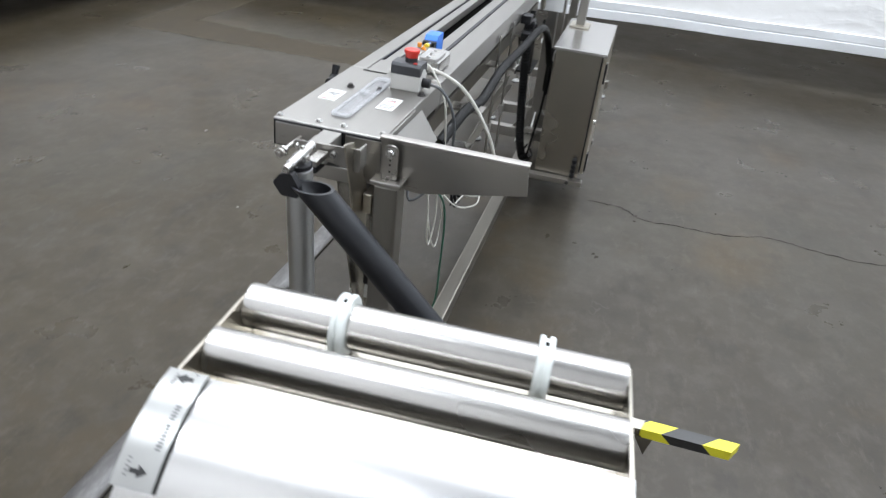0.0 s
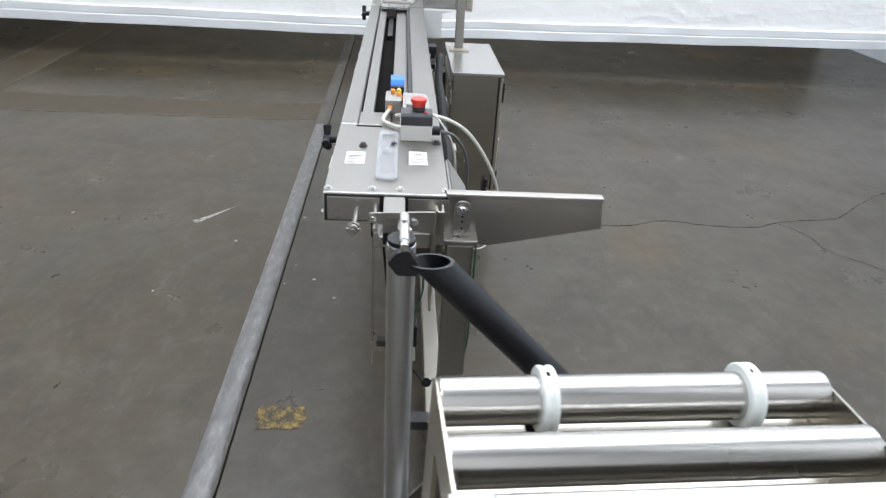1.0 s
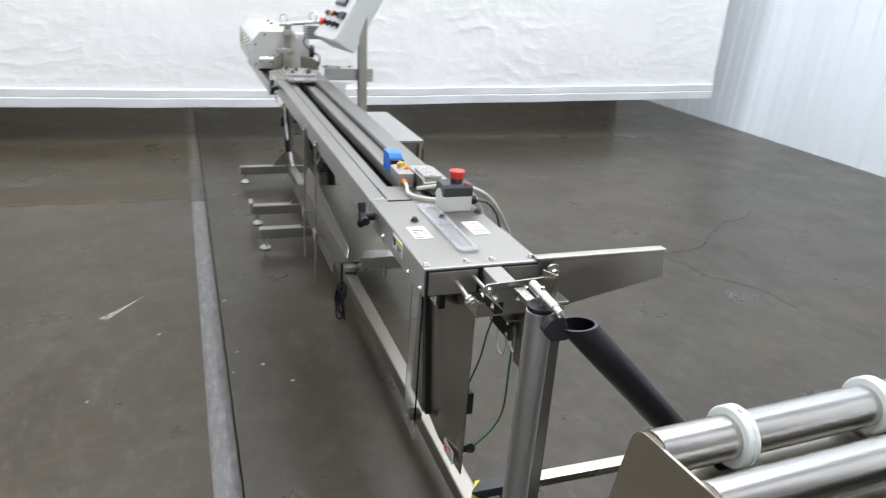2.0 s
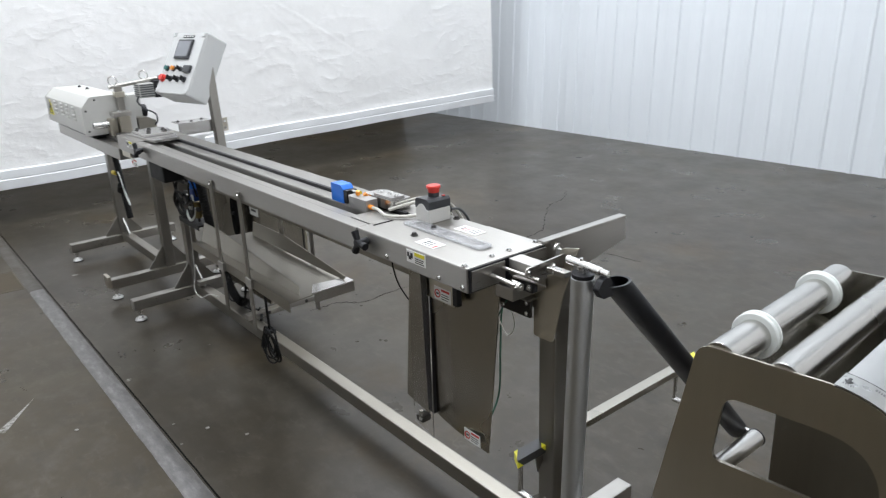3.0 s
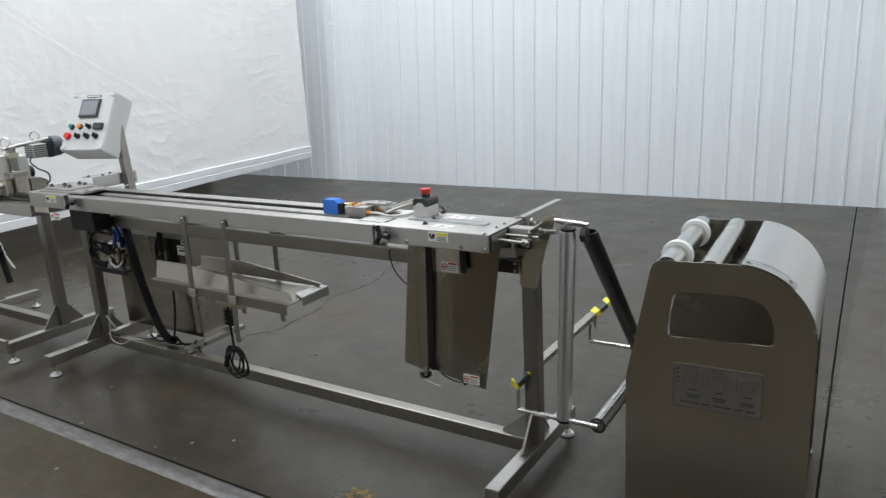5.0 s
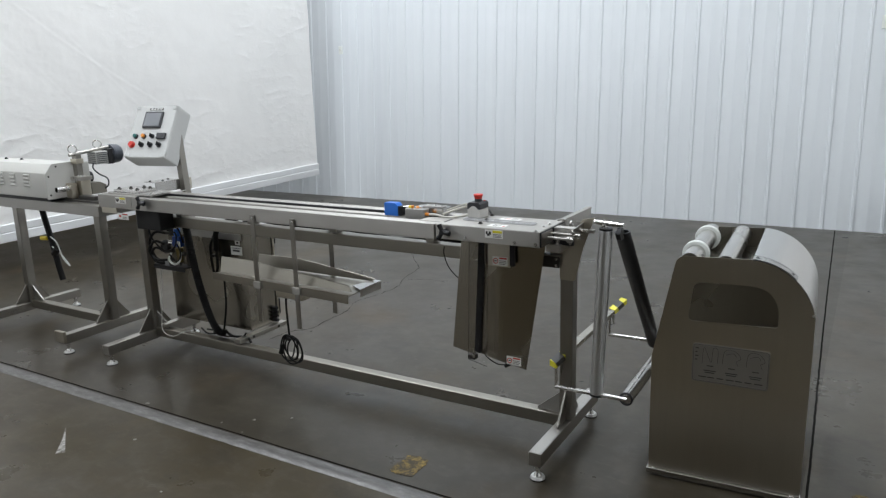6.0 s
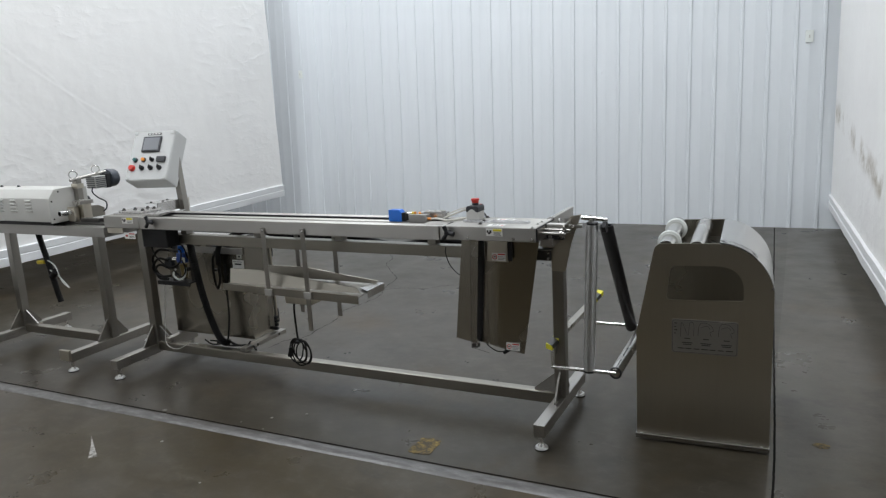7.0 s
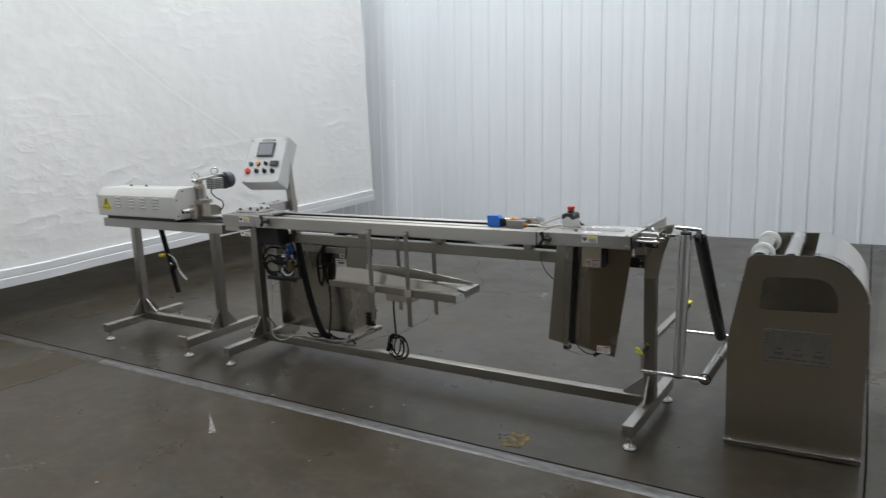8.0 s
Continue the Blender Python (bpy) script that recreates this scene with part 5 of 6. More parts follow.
def build_air_supply():
    r = thing("air_regulator", "air regulator set with blue bowl and brass valve under the table", "regulator")
    part("bracket", box(-2.315, -2.070, 0.175, 0.245, 0.520, 0.527, 0.002), BLACK_PLASTIC, r, "black bracket shelf")
    part("bracket_lip", box(-2.315, -2.070, 0.172, 0.1748, 0.505, 0.527, 0.001), BLACK_PLASTIC, r)
    part("bracket_arm", box(-2.10, -2.08, 0.215, 0.240, 0.527, 0.749, 0.002), DARK_METAL, r)
    body = part("valve_body", box(-2.158, -2.100, 0.182, 0.214, 0.634, 0.690, 0.006), DARK_BLUE, r, "blue valve body")
    part("coil", cyl((-2.13, 0.197, 0.690), (-2.13, 0.197, 0.730), 0.017, 18, bev=0.004), BLUE, body, "bright blue coil")
    part("coil_nut", cyl((-2.13, 0.197, 0.730), (-2.13, 0.197, 0.744), 0.009, 6), STEEL_BRIGHT, body)
    part("port", cyl((-2.165, 0.196, 0.650), (-2.195, 0.194, 0.650), 0.012, 12, bev=0.002), STEEL_BRIGHT, body)
    part("white_cap", box(-2.112, -2.092, 0.174, 0.1798, 0.640, 0.668, 0.002), WHITE_PLASTIC, body)
    part("bowl", cyl((-2.135, 0.205, 0.548), (-2.135, 0.205, 0.626), 0.016, 18, 0.021, 0.004), plain("brass", (0.28, 0.22, 0.10), 0.4, 1.0, 0.2, 40), r, "brass filter bowl")
    part("drain", cyl((-2.135, 0.205, 0.530), (-2.135, 0.205, 0.548), 0.007, 12), DARK_METAL, r)
    part("gauge", cyl((-2.215, 0.205, 0.628), (-2.215, 0.178, 0.626), 0.021, 18, bev=0.003), CHARCOAL, r, "black round gauge")
    part("elbow", hose([(-2.195, 0.194, 0.650), (-2.225, 0.190, 0.655), (-2.245, 0.188, 0.635), (-2.247, 0.188, 0.600)], 0.010, 10), CHARCOAL, r)
    part("knob", cyl((-2.185, 0.205, 0.690), (-2.185, 0.205, 0.728), 0.016, 14, 0.013, 0.003), CHARCOAL, r)
    for p, q, rad in (((-2.165, 0.190, 0.610), (-2.225, 0.188, 0.598), 0.010), ((-2.095, 0.190, 0.600), (-2.075, 0.188, 0.602), 0.011), ((-2.205, 0.200, 0.575), (-2.205, 0.200, 0.527), 0.012), ((-2.165, 0.195, 0.705), (-2.210, 0.193, 0.700), 0.008)):
        part("fitting", cyl(p, q, rad, 14, bev=0.002), DARK_METAL, r)
    for pts in ([(-2.225, 0.188, 0.598), (-2.285, 0.178, 0.618), (-2.325, 0.178, 0.585), (-2.305, 0.182, 0.540), (-2.245, 0.188, 0.534)],
                [(-2.215, 0.178, 0.645), (-2.280, 0.168, 0.655), (-2.335, 0.172, 0.600), (-2.300, 0.180, 0.552), (-2.220, 0.184, 0.556)],
                [(-2.210, 0.193, 0.700), (-2.290, 0.185, 0.700), (-2.350, 0.190, 0.640), (-2.330, 0.200, 0.560), (-2.270, 0.205, 0.535)]):
        part("loop", hose(pts, 0.0068, 8), BLACK_RUBBER, r)
    for pts in ([(-2.13, 0.18, 0.715), (-2.10, 0.165, 0.700), (-2.12, 0.165, 0.64), (-2.20, 0.165, 0.61), (-2.30, 0.172, 0.665), (-2.34, 0.18, 0.74)],
                [(-2.185, 0.19, 0.715), (-2.22, 0.18, 0.74), (-2.16, 0.172, 0.752), (-2.10, 0.18, 0.735), (-2.08, 0.19, 0.66)],
                [(-2.11, 0.176, 0.655), (-2.085, 0.168, 0.60), (-2.12, 0.168, 0.56), (-2.18, 0.175, 0.59)]):
        part("lead", hose(pts, 0.0042), BLACK_RUBBER, r)
    part("white_loop", hose([(-2.175, 0.185, 0.60), (-2.185, 0.172, 0.565), (-2.14, 0.168, 0.543), (-2.10, 0.170, 0.565), (-2.092, 0.178, 0.61)], 0.0055), WHITE_PLASTIC, r)
    h = thing("cable_conduit", "thick black corrugated conduit slanting down to the stringer", "conduit")
    part("conduit", hose([(-2.075, 0.205, 0.80), (-2.06, 0.21, 0.66), (-2.04, 0.225, 0.45), (-2.005, 0.25, 0.25), (-1.98, 0.275, 0.165), (-1.95, 0.30, 0.150)], 0.0195, 12, 30, ribs=0.06), BLACK_RUBBER, h)
    w = thing("cable_bundle", "loose black cables hanging in front of the cabinet", "cables")
    for k in range(4):
        x, d = -2.026 + 0.004 * k, 0.017 + 0.003 * (k % 3)
        part("hank", hose([(x, 0.340 - 0.005 * k, 0.672 - 0.004 * k), (x - d, 0.338 - 0.005 * k, 0.62), (x - d * 1.1, 0.338 - 0.005 * k, 0.52), (x - 0.006, 0.338 - 0.005 * k, 0.452 + 0.006 * k), (x + d, 0.338 - 0.005 * k, 0.51), (x + d * 0.9, 0.339 - 0.005 * k, 0.62), (x, 0.340 - 0.005 * k, 0.672 - 0.004 * k)], 0.0045, 7), BLACK_RUBBER, w)
    part("hank_tie", box(-2.040, -2.008, 0.318, 0.345, 0.560, 0.572, 0.002), BLACK_PLASTIC, w)
    for pts in ([(-2.10, 0.30, 0.150), (-2.02, 0.32, 0.142), (-1.94, 0.28, 0.141), (-1.86, 0.31, 0.142), (-1.79, 0.29, 0.150)],
                [(-2.12, 0.28, 0.160), (-2.05, 0.27, 0.141), (-1.96, 0.31, 0.148), (-1.88, 0.28, 0.152), (-1.84, 0.30, 0.141)],
                [(-1.80, 0.30, 0.175), (-1.815, 0.285, 0.15), (-1.84, 0.27, 0.139)]):
        part("floor_run", hose(pts, 0.0045, 7), BLACK_RUBBER, w)
    part("drop", hose([(-1.962, 0.340, 0.60), (-1.965, 0.335, 0.45), (-1.955, 0.32, 0.30), (-1.968, 0.30, 0.16), (-1.970, 0.285, 0.139)], 0.0055, 8), BLACK_RUBBER, w)
    part("floor_run", hose([(-2.05, 0.30, 0.140), (-1.98, 0.32, 0.152), (-1.90, 0.29, 0.145), (-1.80, 0.30, 0.150), (-1.74, 0.27, 0.141)], 0.006, 8), BLACK_RUBBER, w)
    part("white_drop", hose([(-2.30, 0.21, 0.545), (-2.33, 0.22, 0.40), (-2.36, 0.22, 0.22), (-2.34, 0.20, 0.135), (-2.26, 0.20, 0.115), (-2.18, 0.215, 0.150), (-2.13, 0.24, 0.145)], 0.0024), PALE_PLASTIC, w, "thin white air line")
    e = thing("earth_wire", "thin green wire hanging below the table end", "wire")
    part("wire", hose([(-0.10, 0.275, 0.80), (-0.19, 0.312, 0.74), (-0.240, 0.322, 0.66), (-0.250, 0.322, 0.52), (-0.252, 0.318, 0.40), (-0.246, 0.285, 0.345), (-0.232, 0.235, 0.318)], 0.0026), GREEN_WIRE, e)
    part("wire", hose([(-0.06, 0.185, 0.80), (-0.13, 0.198, 0.70), (-0.160, 0.200, 0.62), (-0.172, 0.185, 0.555), (-0.177, 0.174, 0.528)], 0.0022), GREEN_WIRE, e)
    plug = part("connector", box(-0.196, -0.158, 0.155, 0.193, 0.470, 0.528, 0.004), BLACK_PLASTIC, e, "black connector block")
    part("connector_foot", prism(rounded([(0.157, 0.430), (0.191, 0.430), (0.188, 0.4698), (0.160, 0.4698)], 0.004), "x", -0.192, -0.162), PALE_PLASTIC, plug, "pale grey lower half")
    w = thing("air_line", "thin clear air lines looped under the table end", "air line")
    for pts in ([(-0.20, 0.26, 0.80), (-0.19, 0.29, 0.72), (-0.17, 0.30, 0.64), (-0.20, 0.30, 0.60), (-0.24, 0.30, 0.66), (-0.25, 0.29, 0.78)],
                [(-0.26, 0.27, 0.80), (-0.28, 0.30, 0.70), (-0.29, 0.30, 0.58), (-0.25, 0.30, 0.565), (-0.22, 0.29, 0.64), (-0.23, 0.27, 0.80)],
                [(-0.36, 0.28, 0.66), (-0.34, 0.33, 0.64), (-0.38, 0.37, 0.64), (-0.43, 0.36, 0.66), (-0.43, 0.33, 0.64), (-0.38, 0.315, 0.628)]):
        part("line", hose(pts, 0.0018), HOSE_CLEAR, w)
    b = thing("black_wiring", "black corrugated wiring loom along the back of the table", "wiring")
    part("loom", hose([(-0.35, 0.262, 0.79), (-0.6, 0.268, 0.80), (-0.8, 0.270, 0.77), (-1.05, 0.275, 0.80), (-1.4, 0.28, 0.79), (-1.75, 0.30, 0.80), (-1.95, 0.31, 0.72), (-2.0, 0.33, 0.60)], 0.0145, 10, 20, ribs=0.05), BLACK_RUBBER, b)
    for x in (-0.7, -1.2, -1.7):
        part("tie_bracket", box(x - 0.03, x + 0.03, 0.1902, 0.300, 0.770, 0.778, 0.002), STEEL_Y, b)
    for x, z in ((-1.60, 0.86), (-1.72, 0.82), (-1.66, 0.78)):
        part("valve", box(x - 0.03, x + 0.03, 0.2362, 0.275, z - 0.016, z + 0.016, 0.004), BLACK_PLASTIC, b, "black valve block")


build_air_supply()


# ---- sealing table and sealing unit ----
def build_sealing_table():
    t = thing("sealing_table", "narrow stainless table on two T-shaped legs", "table")
    part("top_channel", box(-3.652, -2.478, 0.0, 0.250, 0.800, 0.858, 0.004), STEEL_X, t)
    build_t_leg(t, -3.690, -0.070, 0.575, 0.800)
    build_t_leg(t, -2.858, -0.070, 0.548, 0.800)
    part("stringer", box(-3.664, -2.884, 0.234, 0.284, 0.078, 0.130, 0.005), STEEL_DULL, t)
    for x, s in ((-2.884, -1), (-3.664, 1)):
        part("gusset", prism([(x, 0.130), (x + s * 0.10, 0.130), (x + s * 0.10, 0.138), (x, 0.222)], "y", 0.254, 0.262), STEEL_X, t)
    part("clamp", box(-2.90, -2.82, -0.085, -0.066, 0.075, 0.140, 0.004), STEEL_PLATE, t)
    part("bed_rod", box(-2.86, -2.47, 0.05, 0.09, 0.8582, 0.870, 0.002), DARK_METAL, t, "dark slide bar")
    part("bed_rod", box(-2.86, -2.47, 0.15, 0.19, 0.8582, 0.870, 0.002), DARK_METAL, t, "dark slide bar")
    return t


build_sealing_table()


def build_sealing_unit():
    u = thing("sealing_unit", "warm grey heat sealing unit with louvred front and warning triangle", "sealer")
    prof = [(-0.042, 0.884), (-0.042, 1.018), (0.006, 1.064), (0.160, 1.064), (0.198, 1.018), (0.198, 0.884)]
    part("housing", prism(rounded(prof, 0.004, 3), "x", -3.615, -2.838), GREY_PAINT, u)
    part("housing_seam", prism(rounded([(-0.0435, 0.884), (-0.0435, 1.0186), (0.0054, 1.0655), (0.1606, 1.0655), (0.1995, 1.0186), (0.1995, 0.884)], 0.004, 3), "x", -3.627, -3.6152), GREY_PAINT, u, "folded end cap of the housing")
    # Black infill draws the shadow gap between housing and table.
    part("base_shadow", box(-3.590, -2.880, -0.006, 0.185, 0.8584, 0.8838, 0), BLACK_PLASTIC, u, "recessed black infill for the shadow gap under the housing")
    end = rounded([(-0.046, 0.878), (-0.046, 1.014), (-0.002, 1.066), (0.166, 1.068), (0.205, 1.006), (0.205, 0.878)], [0.004, 0.008, 0.008, 0.012, 0.012, 0.004], 4)
    part("end_plate", prism(end, "x", -2.8376, -2.829), GREY_PAINT, u, "grey end plate with cut corners")
    for y, z in ((-0.028, 0.900), (-0.028, 1.000), (0.020, 1.050), (0.140, 1.052)):
        part("end_screw", bolt((-2.829, y, z), (1, 0, 0), 0.004, 0.003), DARK_METAL, u)
    for k, x in enumerate((-3.400, -3.263, -3.146, -3.012)):
        for j in range(4):
            z = 1.004 - 0.0195 * j
            own = cyl((x - 0.026, -0.0415, z), (x + 0.026, -0.0415, z), 0.0068, 10, bev=0.002)
            part("louvre", own, GREY_PAINT, u)
    tri = part("warning_triangle", prism(rounded([(-3.584, 0.925), (-3.474, 0.925), (-3.529, 1.012)], 0.008), "y", -0.0442, -0.0422), YELLOW_INK, u, "yellow warning triangle")
    part("bolt_mark", prism([(-3.533, 0.992), (-3.521, 0.992), (-3.529, 0.970), (-3.519, 0.970), (-3.535, 0.934), (-3.531, 0.958), (-3.541, 0.958)], "y", -0.0452, -0.0444), INK, tri)
    bm = bmesh.new()
    for a, b in (((-3.569, 0.934), (-3.489, 0.934)), ((-3.489, 0.934), (-3.529, 0.998)), ((-3.529, 0.998), (-3.569, 0.934))):
        cyl((a[0], -0.0443, a[1]), (b[0], -0.0443, b[1]), 0.0022, 6, bm=bm)
    part("triangle_border", bm, INK, tri)
    for x in (-3.46, -3.30):
        part("top_pin", bolt((x, 0.110, 1.0645), (0, 0, 1), 0.008, 0.010), CHARCOAL, u)
    # slide tube that pokes out beside the end plate
    part("slide_tube", tube((-2.800, -0.012, 0.928), (-2.800, 0.060, 0.928), 0.0160, 0.0130, 22), STEEL_BRIGHT, u, "bright round slide tube")
    # Black core puts the shade of the hollow tube into colour.
    part("mouth_shade", cyl((-2.800, -0.002, 0.928), (-2.800, 0.055, 0.928), 0.0127, 18), JOINT_AND_SHADE, u, "black core for the shade in the tube mouth")
    part("tube_clamp", box(-2.8288, -2.775, 0.0602, 0.095, 0.871, 0.955, 0.004), STEEL_PLATE, u)
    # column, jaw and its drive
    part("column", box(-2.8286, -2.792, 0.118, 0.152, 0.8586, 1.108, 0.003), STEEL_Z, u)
    part("column_head", box(-2.836, -2.784, 0.112, 0.158, 1.055, 1.082, 0.003), STEEL_PLATE, u)
    part("jaw", box(-2.7918, -2.745, 0.100, 0.156, 0.871, 0.968, 0.004), STEEL_PLATE, u)
    part("jaw_top", box(-2.7916, -2.725, 0.070, 0.158, 0.9682, 0.990, 0.003), STEEL_TUBE, u, "flat jaw plate")
    part("jaw_block", prism(rounded([(0.210, 0.872), (0.210, 0.938), (0.262, 0.938), (0.300, 0.918), (0.300, 0.872)], 0.004, 3), "x", -2.890, -2.820), STEEL_DULL, u, "dark steel block with a cut corner")
    gear = part("gear_case", box(-3.000, -2.900, 0.2002, 0.262, 0.880, 1.052, 0.006), GREY_PAINT, u, "grey gear case behind the housing")
    part("gear_cap", cyl((-2.950, 0.2622, 0.958), (-2.950, 0.296, 0.958), 0.036, 22, 0.032, 0.005), BLACK_PLASTIC, gear, "black round cap")
    part("jaw_bar", box(-2.7414, -2.600, 0.070, 0.1095, 0.871, 0.890, 0.002), DARK_METAL, u, "dark lower bar")
    for x in (-2.775, -2.740):
        part("jaw_bolt", bolt((x, 0.110, 0.990), (0, 0, 1), 0.006, 0.006), STEEL_BRIGHT, u)
    arm = bmesh.new()
    for a, b in (((-2.810, 0.092, 1.104), (-2.810, 0.150, 1.110)), ((-2.810, 0.150, 1.110), (-2.810, 0.345, 1.130))):
        cyl(a, b, 0.0095, 12, bm=arm)
    part("arm", arm, STEEL_TUBE, u, "round arm that carries the motor")
    for y, z in ((0.116, 1.114), (0.268, 1.130)):
        pts = [(-2.810 + 0.015 * math.cos(a * math.pi / 5 - 1.4), y + 0.016 * math.cos(a * math.pi / 5 - 1.4), z + 0.021 + 0.022 * math.sin(a * math.pi / 5 - 1.4)) for a in range(10)]
        part("lifting_eye", hose(pts, 0.0035, 7, 3), STEEL_BRIGHT, u)
    motor = part("motor", box(-2.848, -2.772, 0.226, 0.302, 1.040, 1.112, 0.005), GREY_PAINT, u, "small finned motor")
    for k in range(6):
        part("fin", box(-2.844, -2.776, 0.2220, 0.2258, 1.046 + 0.011 * k, 1.051 + 0.011 * k, 0), MID_GREY, motor)
        part("fin", box(-2.7718, -2.768, 0.230, 0.298, 1.046 + 0.011 * k, 1.051 + 0.011 * k, 0), MID_GREY, motor)
    part("motor_collar", box(-2.852, -2.768, 0.3022, 0.335, 1.036, 1.122, 0.006), BLACK_PLASTIC, u)
    part("motor_cap", cyl((-2.810, 0.3352, 1.088), (-2.810, 0.398, 1.088), 0.056, 28, 0.050, 0.012), SLATE, u, "round slate grey motor cap")
    part("motor_lead", hose([(-2.800, 0.224, 1.046), (-2.795, 0.216, 1.020), (-2.790, 0.245, 0.985), (-2.790, 0.292, 0.955), (-2.800, 0.300, 0.915), (-2.830, 0.290, 0.890)], 0.004), CHARCOAL, u)
    h = thing("sealer_cable", "black cable and white air line hanging below the sealing table", "cable")
    part("conduit", hose([(-3.30, 0.18, 0.80), (-3.285, 0.18, 0.72), (-3.24, 0.18, 0.56), (-3.21, 0.18, 0.42), (-3.185, 0.18, 0.335)], 0.017, 12, 16, ribs=0.05), BLACK_RUBBER, h)
    part("gland", cyl((-3.30, 0.18, 0.77), (-3.30, 0.18, 0.794), 0.016, 12), PALE_PLASTIC, h)
    part("white_line", hose([(-3.235, 0.17, 0.60), (-3.16, 0.16, 0.57), (-3.12, 0.16, 0.48), (-3.06, 0.16, 0.44), (-3.14, 0.165, 0.50), (-3.22, 0.165, 0.54)], 0.0034), WHITE_PLASTIC, h)
    part("plug", cyl((-3.20, 0.16, 0.50), (-3.15, 0.155, 0.54), 0.020, 12), BLACK_RUBBER, h)
    part("yellow_plug", cyl((-3.32, 0.165, 0.585), (-3.255, 0.165, 0.59), 0.013, 12, bev=0.003), YELLOW, h, "yellow plug")


build_sealing_unit()


# ---- film dispenser ----
def build_dispenser():
    d = thing("film_dispenser", "stainless film dispenser with two rollers, white rings and curved cover", "film dispenser", pose(0.352, 0.190, 0.008, 0, 0, 3.0))
    LX, LY = 0.507, 0.560
    CX, CZ = 0.298, 0.618
    arc = [(CX + 0.209 * math.sin(a * math.pi / 32), CZ + 0.216 * math.cos(a * math.pi / 32)) for a in range(17)]
    outline = [(0.0, 0.020), (-0.003, 0.455), *rounded([(-0.003, 0.455), (0.070, 0.828), (0.298, 0.834)], 0.030)[6:12], *arc, (LX, 0.020)]
    inner_outline = [(x + 0.012 * max(0.0, 1 - x / 0.2), z) for x, z in outline]
    window = rounded([(0.113, 0.600), (0.129, 0.741), (0.350, 0.746), (0.399, 0.690), (0.399, 0.609)], [0.02, 0.03, 0.06, 0.04, 0.01])
    # Far plate takes the darker steel: the shade inside is in its colour.
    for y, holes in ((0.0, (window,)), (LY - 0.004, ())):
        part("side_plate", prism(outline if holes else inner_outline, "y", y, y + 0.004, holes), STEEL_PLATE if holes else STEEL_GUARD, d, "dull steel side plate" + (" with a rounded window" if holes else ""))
    wider = rounded([(0.1105, 0.5978), (0.1268, 0.7435), (0.351, 0.7485), (0.4015, 0.691), (0.4015, 0.6065)], [0.02, 0.03, 0.06, 0.04, 0.01])
    part("window_lip", prism(wider, "y", 0.0042, 0.0075, (window,)), STEEL_PLATE, d, "inward lip round the window")
    part("foot_rail", box(-0.004, LX + 0.002, -0.016, 0.020, 0.0, 0.0198, 0.003), STEEL_COVER, d, "bright foot rail")
    part("foot_rail", box(-0.004, LX + 0.002, LY - 0.020, LY + 0.016, 0.0, 0.0198, 0.003), STEEL_COVER, d, "bright foot rail")
    for x in (0.04, 0.46):
        for y in (0.04, LY - 0.04):
            part("foot_pad", cyl((x, y, -0.008), (x, y, 0.0), 0.018, 16, bev=0.002), BLACK_RUBBER, d, "low black rubber pad")
    for x in (0.02, 0.48):
        part("bottom_bolt", bolt((x, -0.008, 0.0198), (0, 0, 1), 0.006, 0.005), STEEL_BRIGHT, d)
    # curved cover over the top
    bm = bmesh.new()
    line = [(CX + 0.212 * math.sin(0.05 + 1.33 * a / 20), CZ + 0.2170 * math.cos(0.05 + 1.33 * a / 20)) for a in range(21)] + [(0.5085, 0.645)]
    rows = []
    for k, (x, z) in enumerate(line):
        a, b = Vector(line[max(k - 1, 0)]), Vector(line[min(k + 1, len(line) - 1)])
        t = (b - a).normalized()
        nx, nz = t.y, -t.x
        rows.append([bm.verts.new(v) for v in ((x, -0.001, z), (x, LY + 0.001, z), (x + nx * 0.003, LY + 0.001, z + nz * 0.003), (x + nx * 0.003, -0.001, z + nz * 0.003))])
    for a, b in zip(rows, rows[1:]):
        for k in range(4):
            j = (k + 1) % 4
            bm.faces.new((a[k], a[j], b[j], b[k]))
    bm.faces.new(rows[0])
    bm.faces.new(rows[-1][::-1])
    part("cover", bm, STEEL_COVER, d, "curved bright cover sheet")
    # printed strip on the edge of the cover
    bm = bmesh.new()
    rows = []
    for a in range(13):
        s = a / 12 * 0.70 + 0.05
        x, z = CX + 0.2155 * math.sin(s), CZ + 0.2205 * math.cos(s)
        rows.append([bm.verts.new((x + k * math.sin(s), y, z + k * math.cos(s))) for k, y in ((0, -0.005), (0, 0.046), (0.0008, 0.046), (0.0008, -0.005))])
    for a, b in zip(rows, rows[1:]):
        for k in range(4):
            j = (k + 1) % 4
            bm.faces.new((a[k], a[j], b[j], b[k]))
    bm.faces.new(rows[0])
    bm.faces.new(rows[-1][::-1])
    strip = part("guide_strip", bm, CLEAR_TAPE, d, "frosted label strip with arrows and print")
    def on_arc(s, y0, y1, ds, name="print"):
        m = pose(CX + 0.2164 * math.sin(s), 0, CZ + 0.2214 * math.cos(s), 0, math.degrees(s), 0)
        part(name, box(-ds, ds, y0, y1, 0, 0.0006, 0), FADED_INK, strip, "", m)
    for k in range(14):
        if k != 5:
            on_arc(0.29 + 0.019 * k, 0.031, 0.0375, 0.0011 if k % 3 else 0.0015)
    for k in range(5):
        on_arc(0.09 + 0.018 * k, 0.008, 0.0115, 0.0009)
        on_arc(0.60 + 0.022 * k, 0.006, 0.010, 0.0010)
    on_line = [(CX + 0.2158 * math.sin(0.05 + 0.1 * k), 0.0465, CZ + 0.2208 * math.cos(0.05 + 0.1 * k)) for k in range(8)]
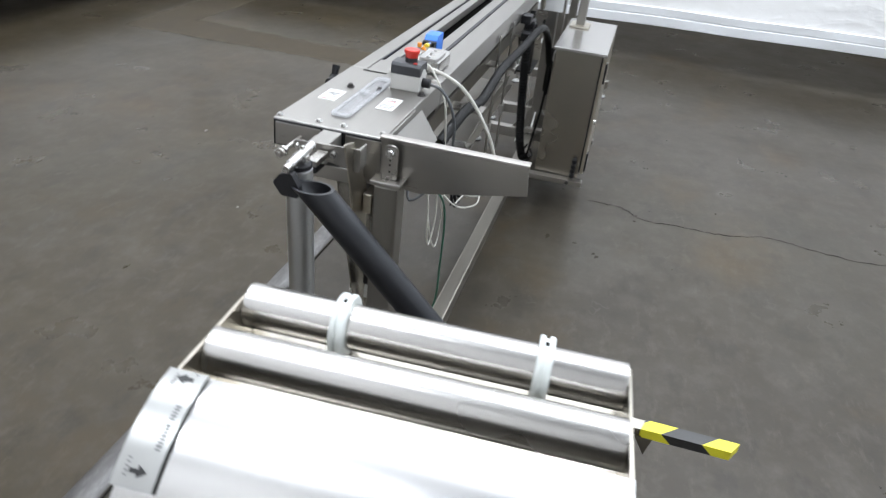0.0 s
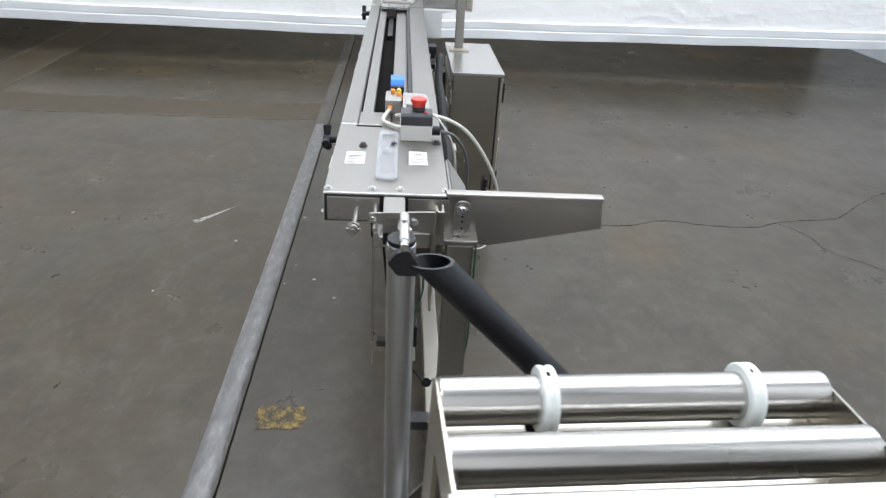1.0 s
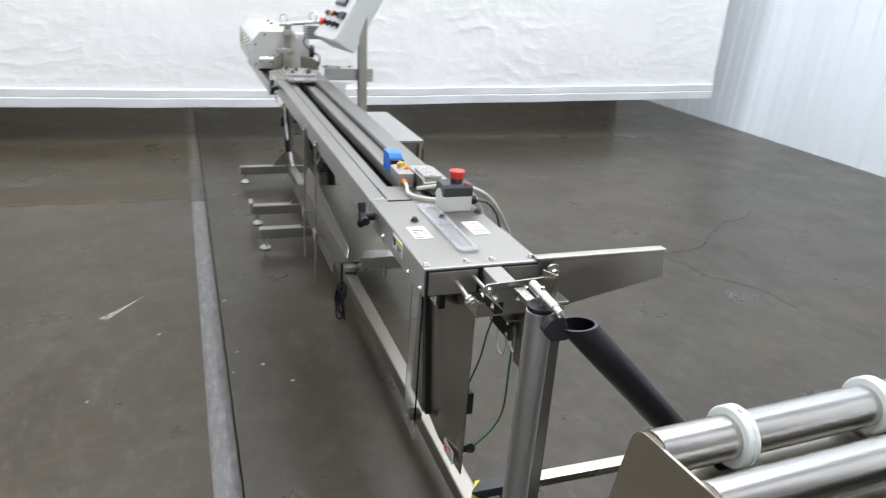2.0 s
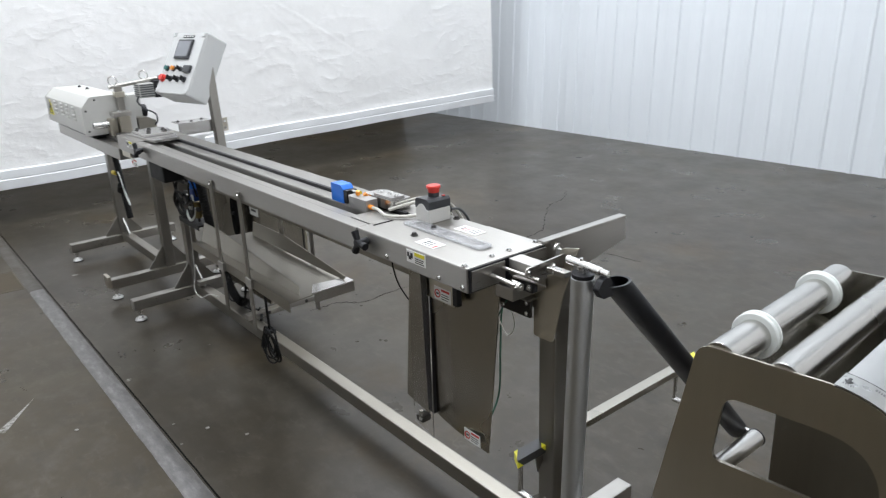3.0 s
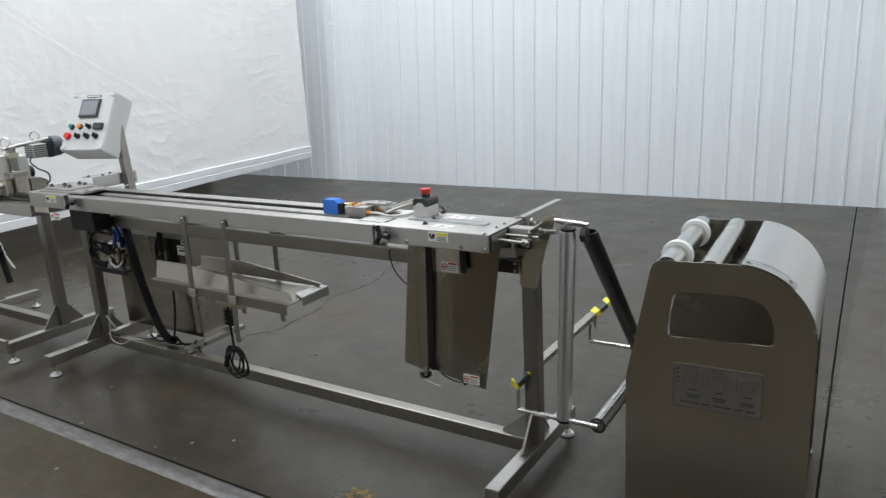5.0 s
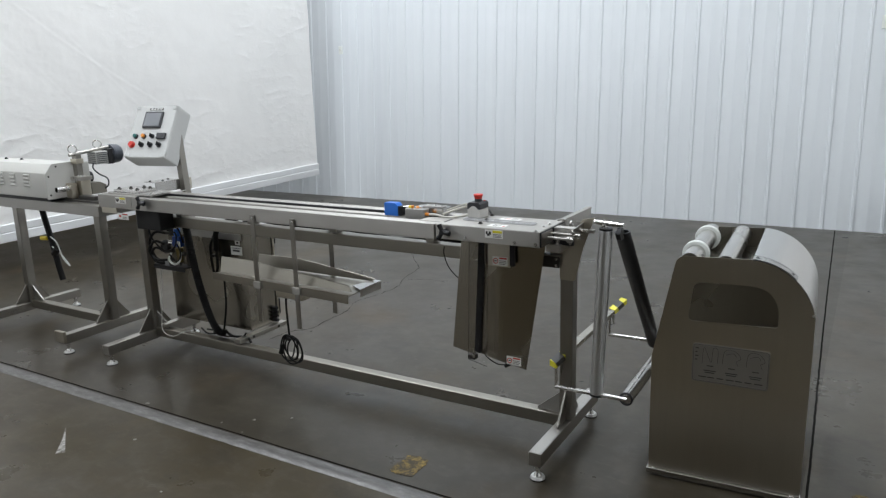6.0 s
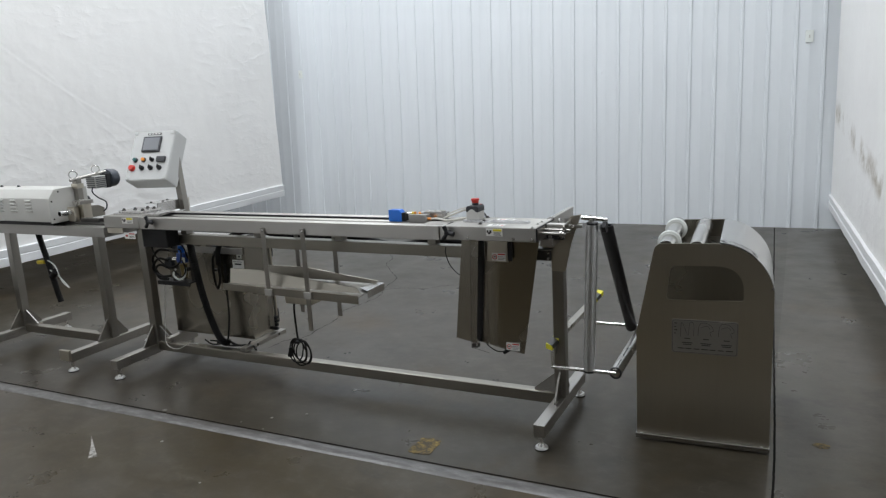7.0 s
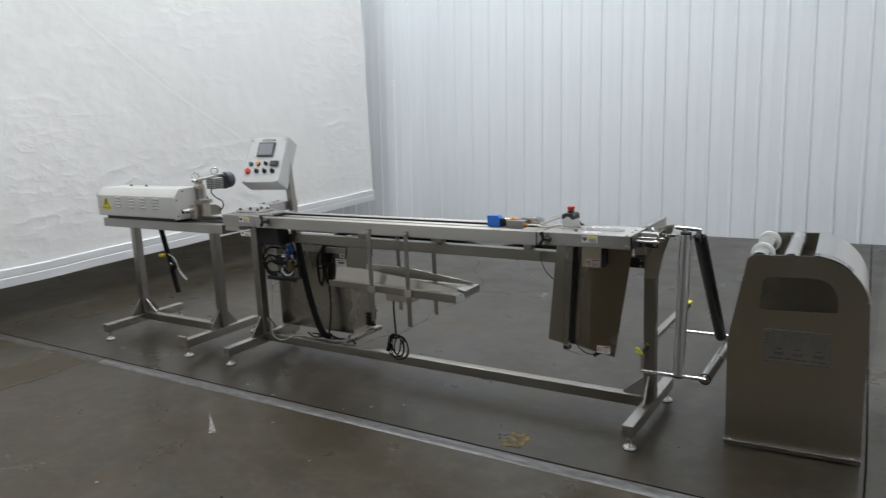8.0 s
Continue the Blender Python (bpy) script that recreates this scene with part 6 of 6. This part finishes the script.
    part("edge_line", hose(on_line, 0.0011, 6, 2), INK, strip, "dark edge line")
    for s, way in ((0.11, -1), (0.66, 1)):
        m = pose(CX + 0.2164 * math.sin(s), 0, CZ + 0.2214 * math.cos(s), 0, math.degrees(s), 0)
        y = 0.022
        part("arrow", prism([(-0.0025, y - way * 0.010), (0.0025, y - way * 0.010), (0.0025, y), (0.007, y), (0.0, y + way * 0.011), (-0.007, y), (-0.0025, y)], "z", 0, 0.0010), INK, strip, "", m)
    # rollers with their rings
    for x, z, r in ((0.110, 0.806, 0.034), (0.226, 0.807, 0.033)):
        roller = part("roller", cyl((x, 0.0045, z), (x, LY - 0.0045, z), r, 40, bev=0.002), STEEL_ROLLER, d, "polished steel roller")
        if x < 0.2:
            for y in (0.151, 0.441):
                part("collar", ring((x, y, z), (0.0, 1, 0.0), 0.047, 0.022, 0.014, 40, 0.004), WHITE_PLASTIC, roller, "white nylon ring with a groove")
                part("collar_slot", box(x - 0.004, x + 0.004, y - 0.003, y + 0.003, z + 0.0425, z + 0.0435, 0), JOINT_AND_SHADE, roller)
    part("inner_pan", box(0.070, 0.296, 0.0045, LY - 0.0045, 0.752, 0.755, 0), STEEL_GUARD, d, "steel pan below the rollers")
    part("pan_slot", box(0.095, 0.121, 0.130, 0.152, 0.7552, 0.7558, 0), JOINT_AND_SHADE, d, "dark square hole in the pan")
    part("tie_bar", cyl((0.45, 0.0045, 0.40), (0.45, LY - 0.0045, 0.40), 0.010, 14), STEEL_BRIGHT, d)
    part("cover_bolt", bolt((0.500, 0.0, 0.664), (0, -1, 0), 0.004, 0.003), STEEL_BRIGHT, d)
    # etched sign
    sign = part("threading_sign", prism(rounded([(0.136, 0.384), (0.384, 0.384), (0.384, 0.524), (0.136, 0.524)], 0.012), "y", -0.0022, -0.0002), ENGRAVED, d, "etched steel threading diagram, three outlines over rows of print")
    frame_line = rounded([(0.140, 0.388), (0.380, 0.388), (0.380, 0.520), (0.140, 0.520)], 0.010)
    part("border", hose([(x, -0.0023, z) for x, z in frame_line + frame_line[:1]], 0.0008, 5, 1), INK, sign)
    def drawn(pts):
        part("diagram", hose([(x, -0.0023, z) for x, z in pts], 0.0009, 5, 2), INK, sign)
    drawn([(0.170, 0.452), (0.172, 0.506), (0.178, 0.508), (0.196, 0.462), (0.201, 0.466), (0.204, 0.511), (0.218, 0.511), (0.221, 0.488), (0.219, 0.458)])
    for x in (0.236, 0.312):
        drawn([(x, 0.460), (x + 0.002, 0.494), (x + 0.011, 0.512), (x + 0.036, 0.512), (x + 0.054, 0.496), (x + 0.056, 0.482), (x + 0.044, 0.476), (x + 0.050, 0.458)])
        drawn([(x + 0.010, 0.494), (x + 0.034, 0.502), (x + 0.044, 0.490)])
    for k in range(4):
        part("print", box(0.146, 0.153 + 0.004 * (k % 2), -0.0026, -0.0018, 0.463 + 0.014 * k, 0.4665 + 0.014 * k, 0), INK, sign)
    for x in (0.196, 0.266, 0.342):
        for z, w in ((0.446, 0.011), (0.428, 0.020), (0.421, 0.016)):
            part("print", box(x - w, x + w, -0.0026, -0.0018, z - 0.0018, z + 0.0018, 0), INK, sign)
    for k in range(7):
        x = 0.160 + 0.030 * k
        part("print", box(x, x + (0.022 if k % 3 else 0.026), -0.0026, -0.0018, 0.402, 0.4058, 0), INK, sign)
    return d


build_dispenser()
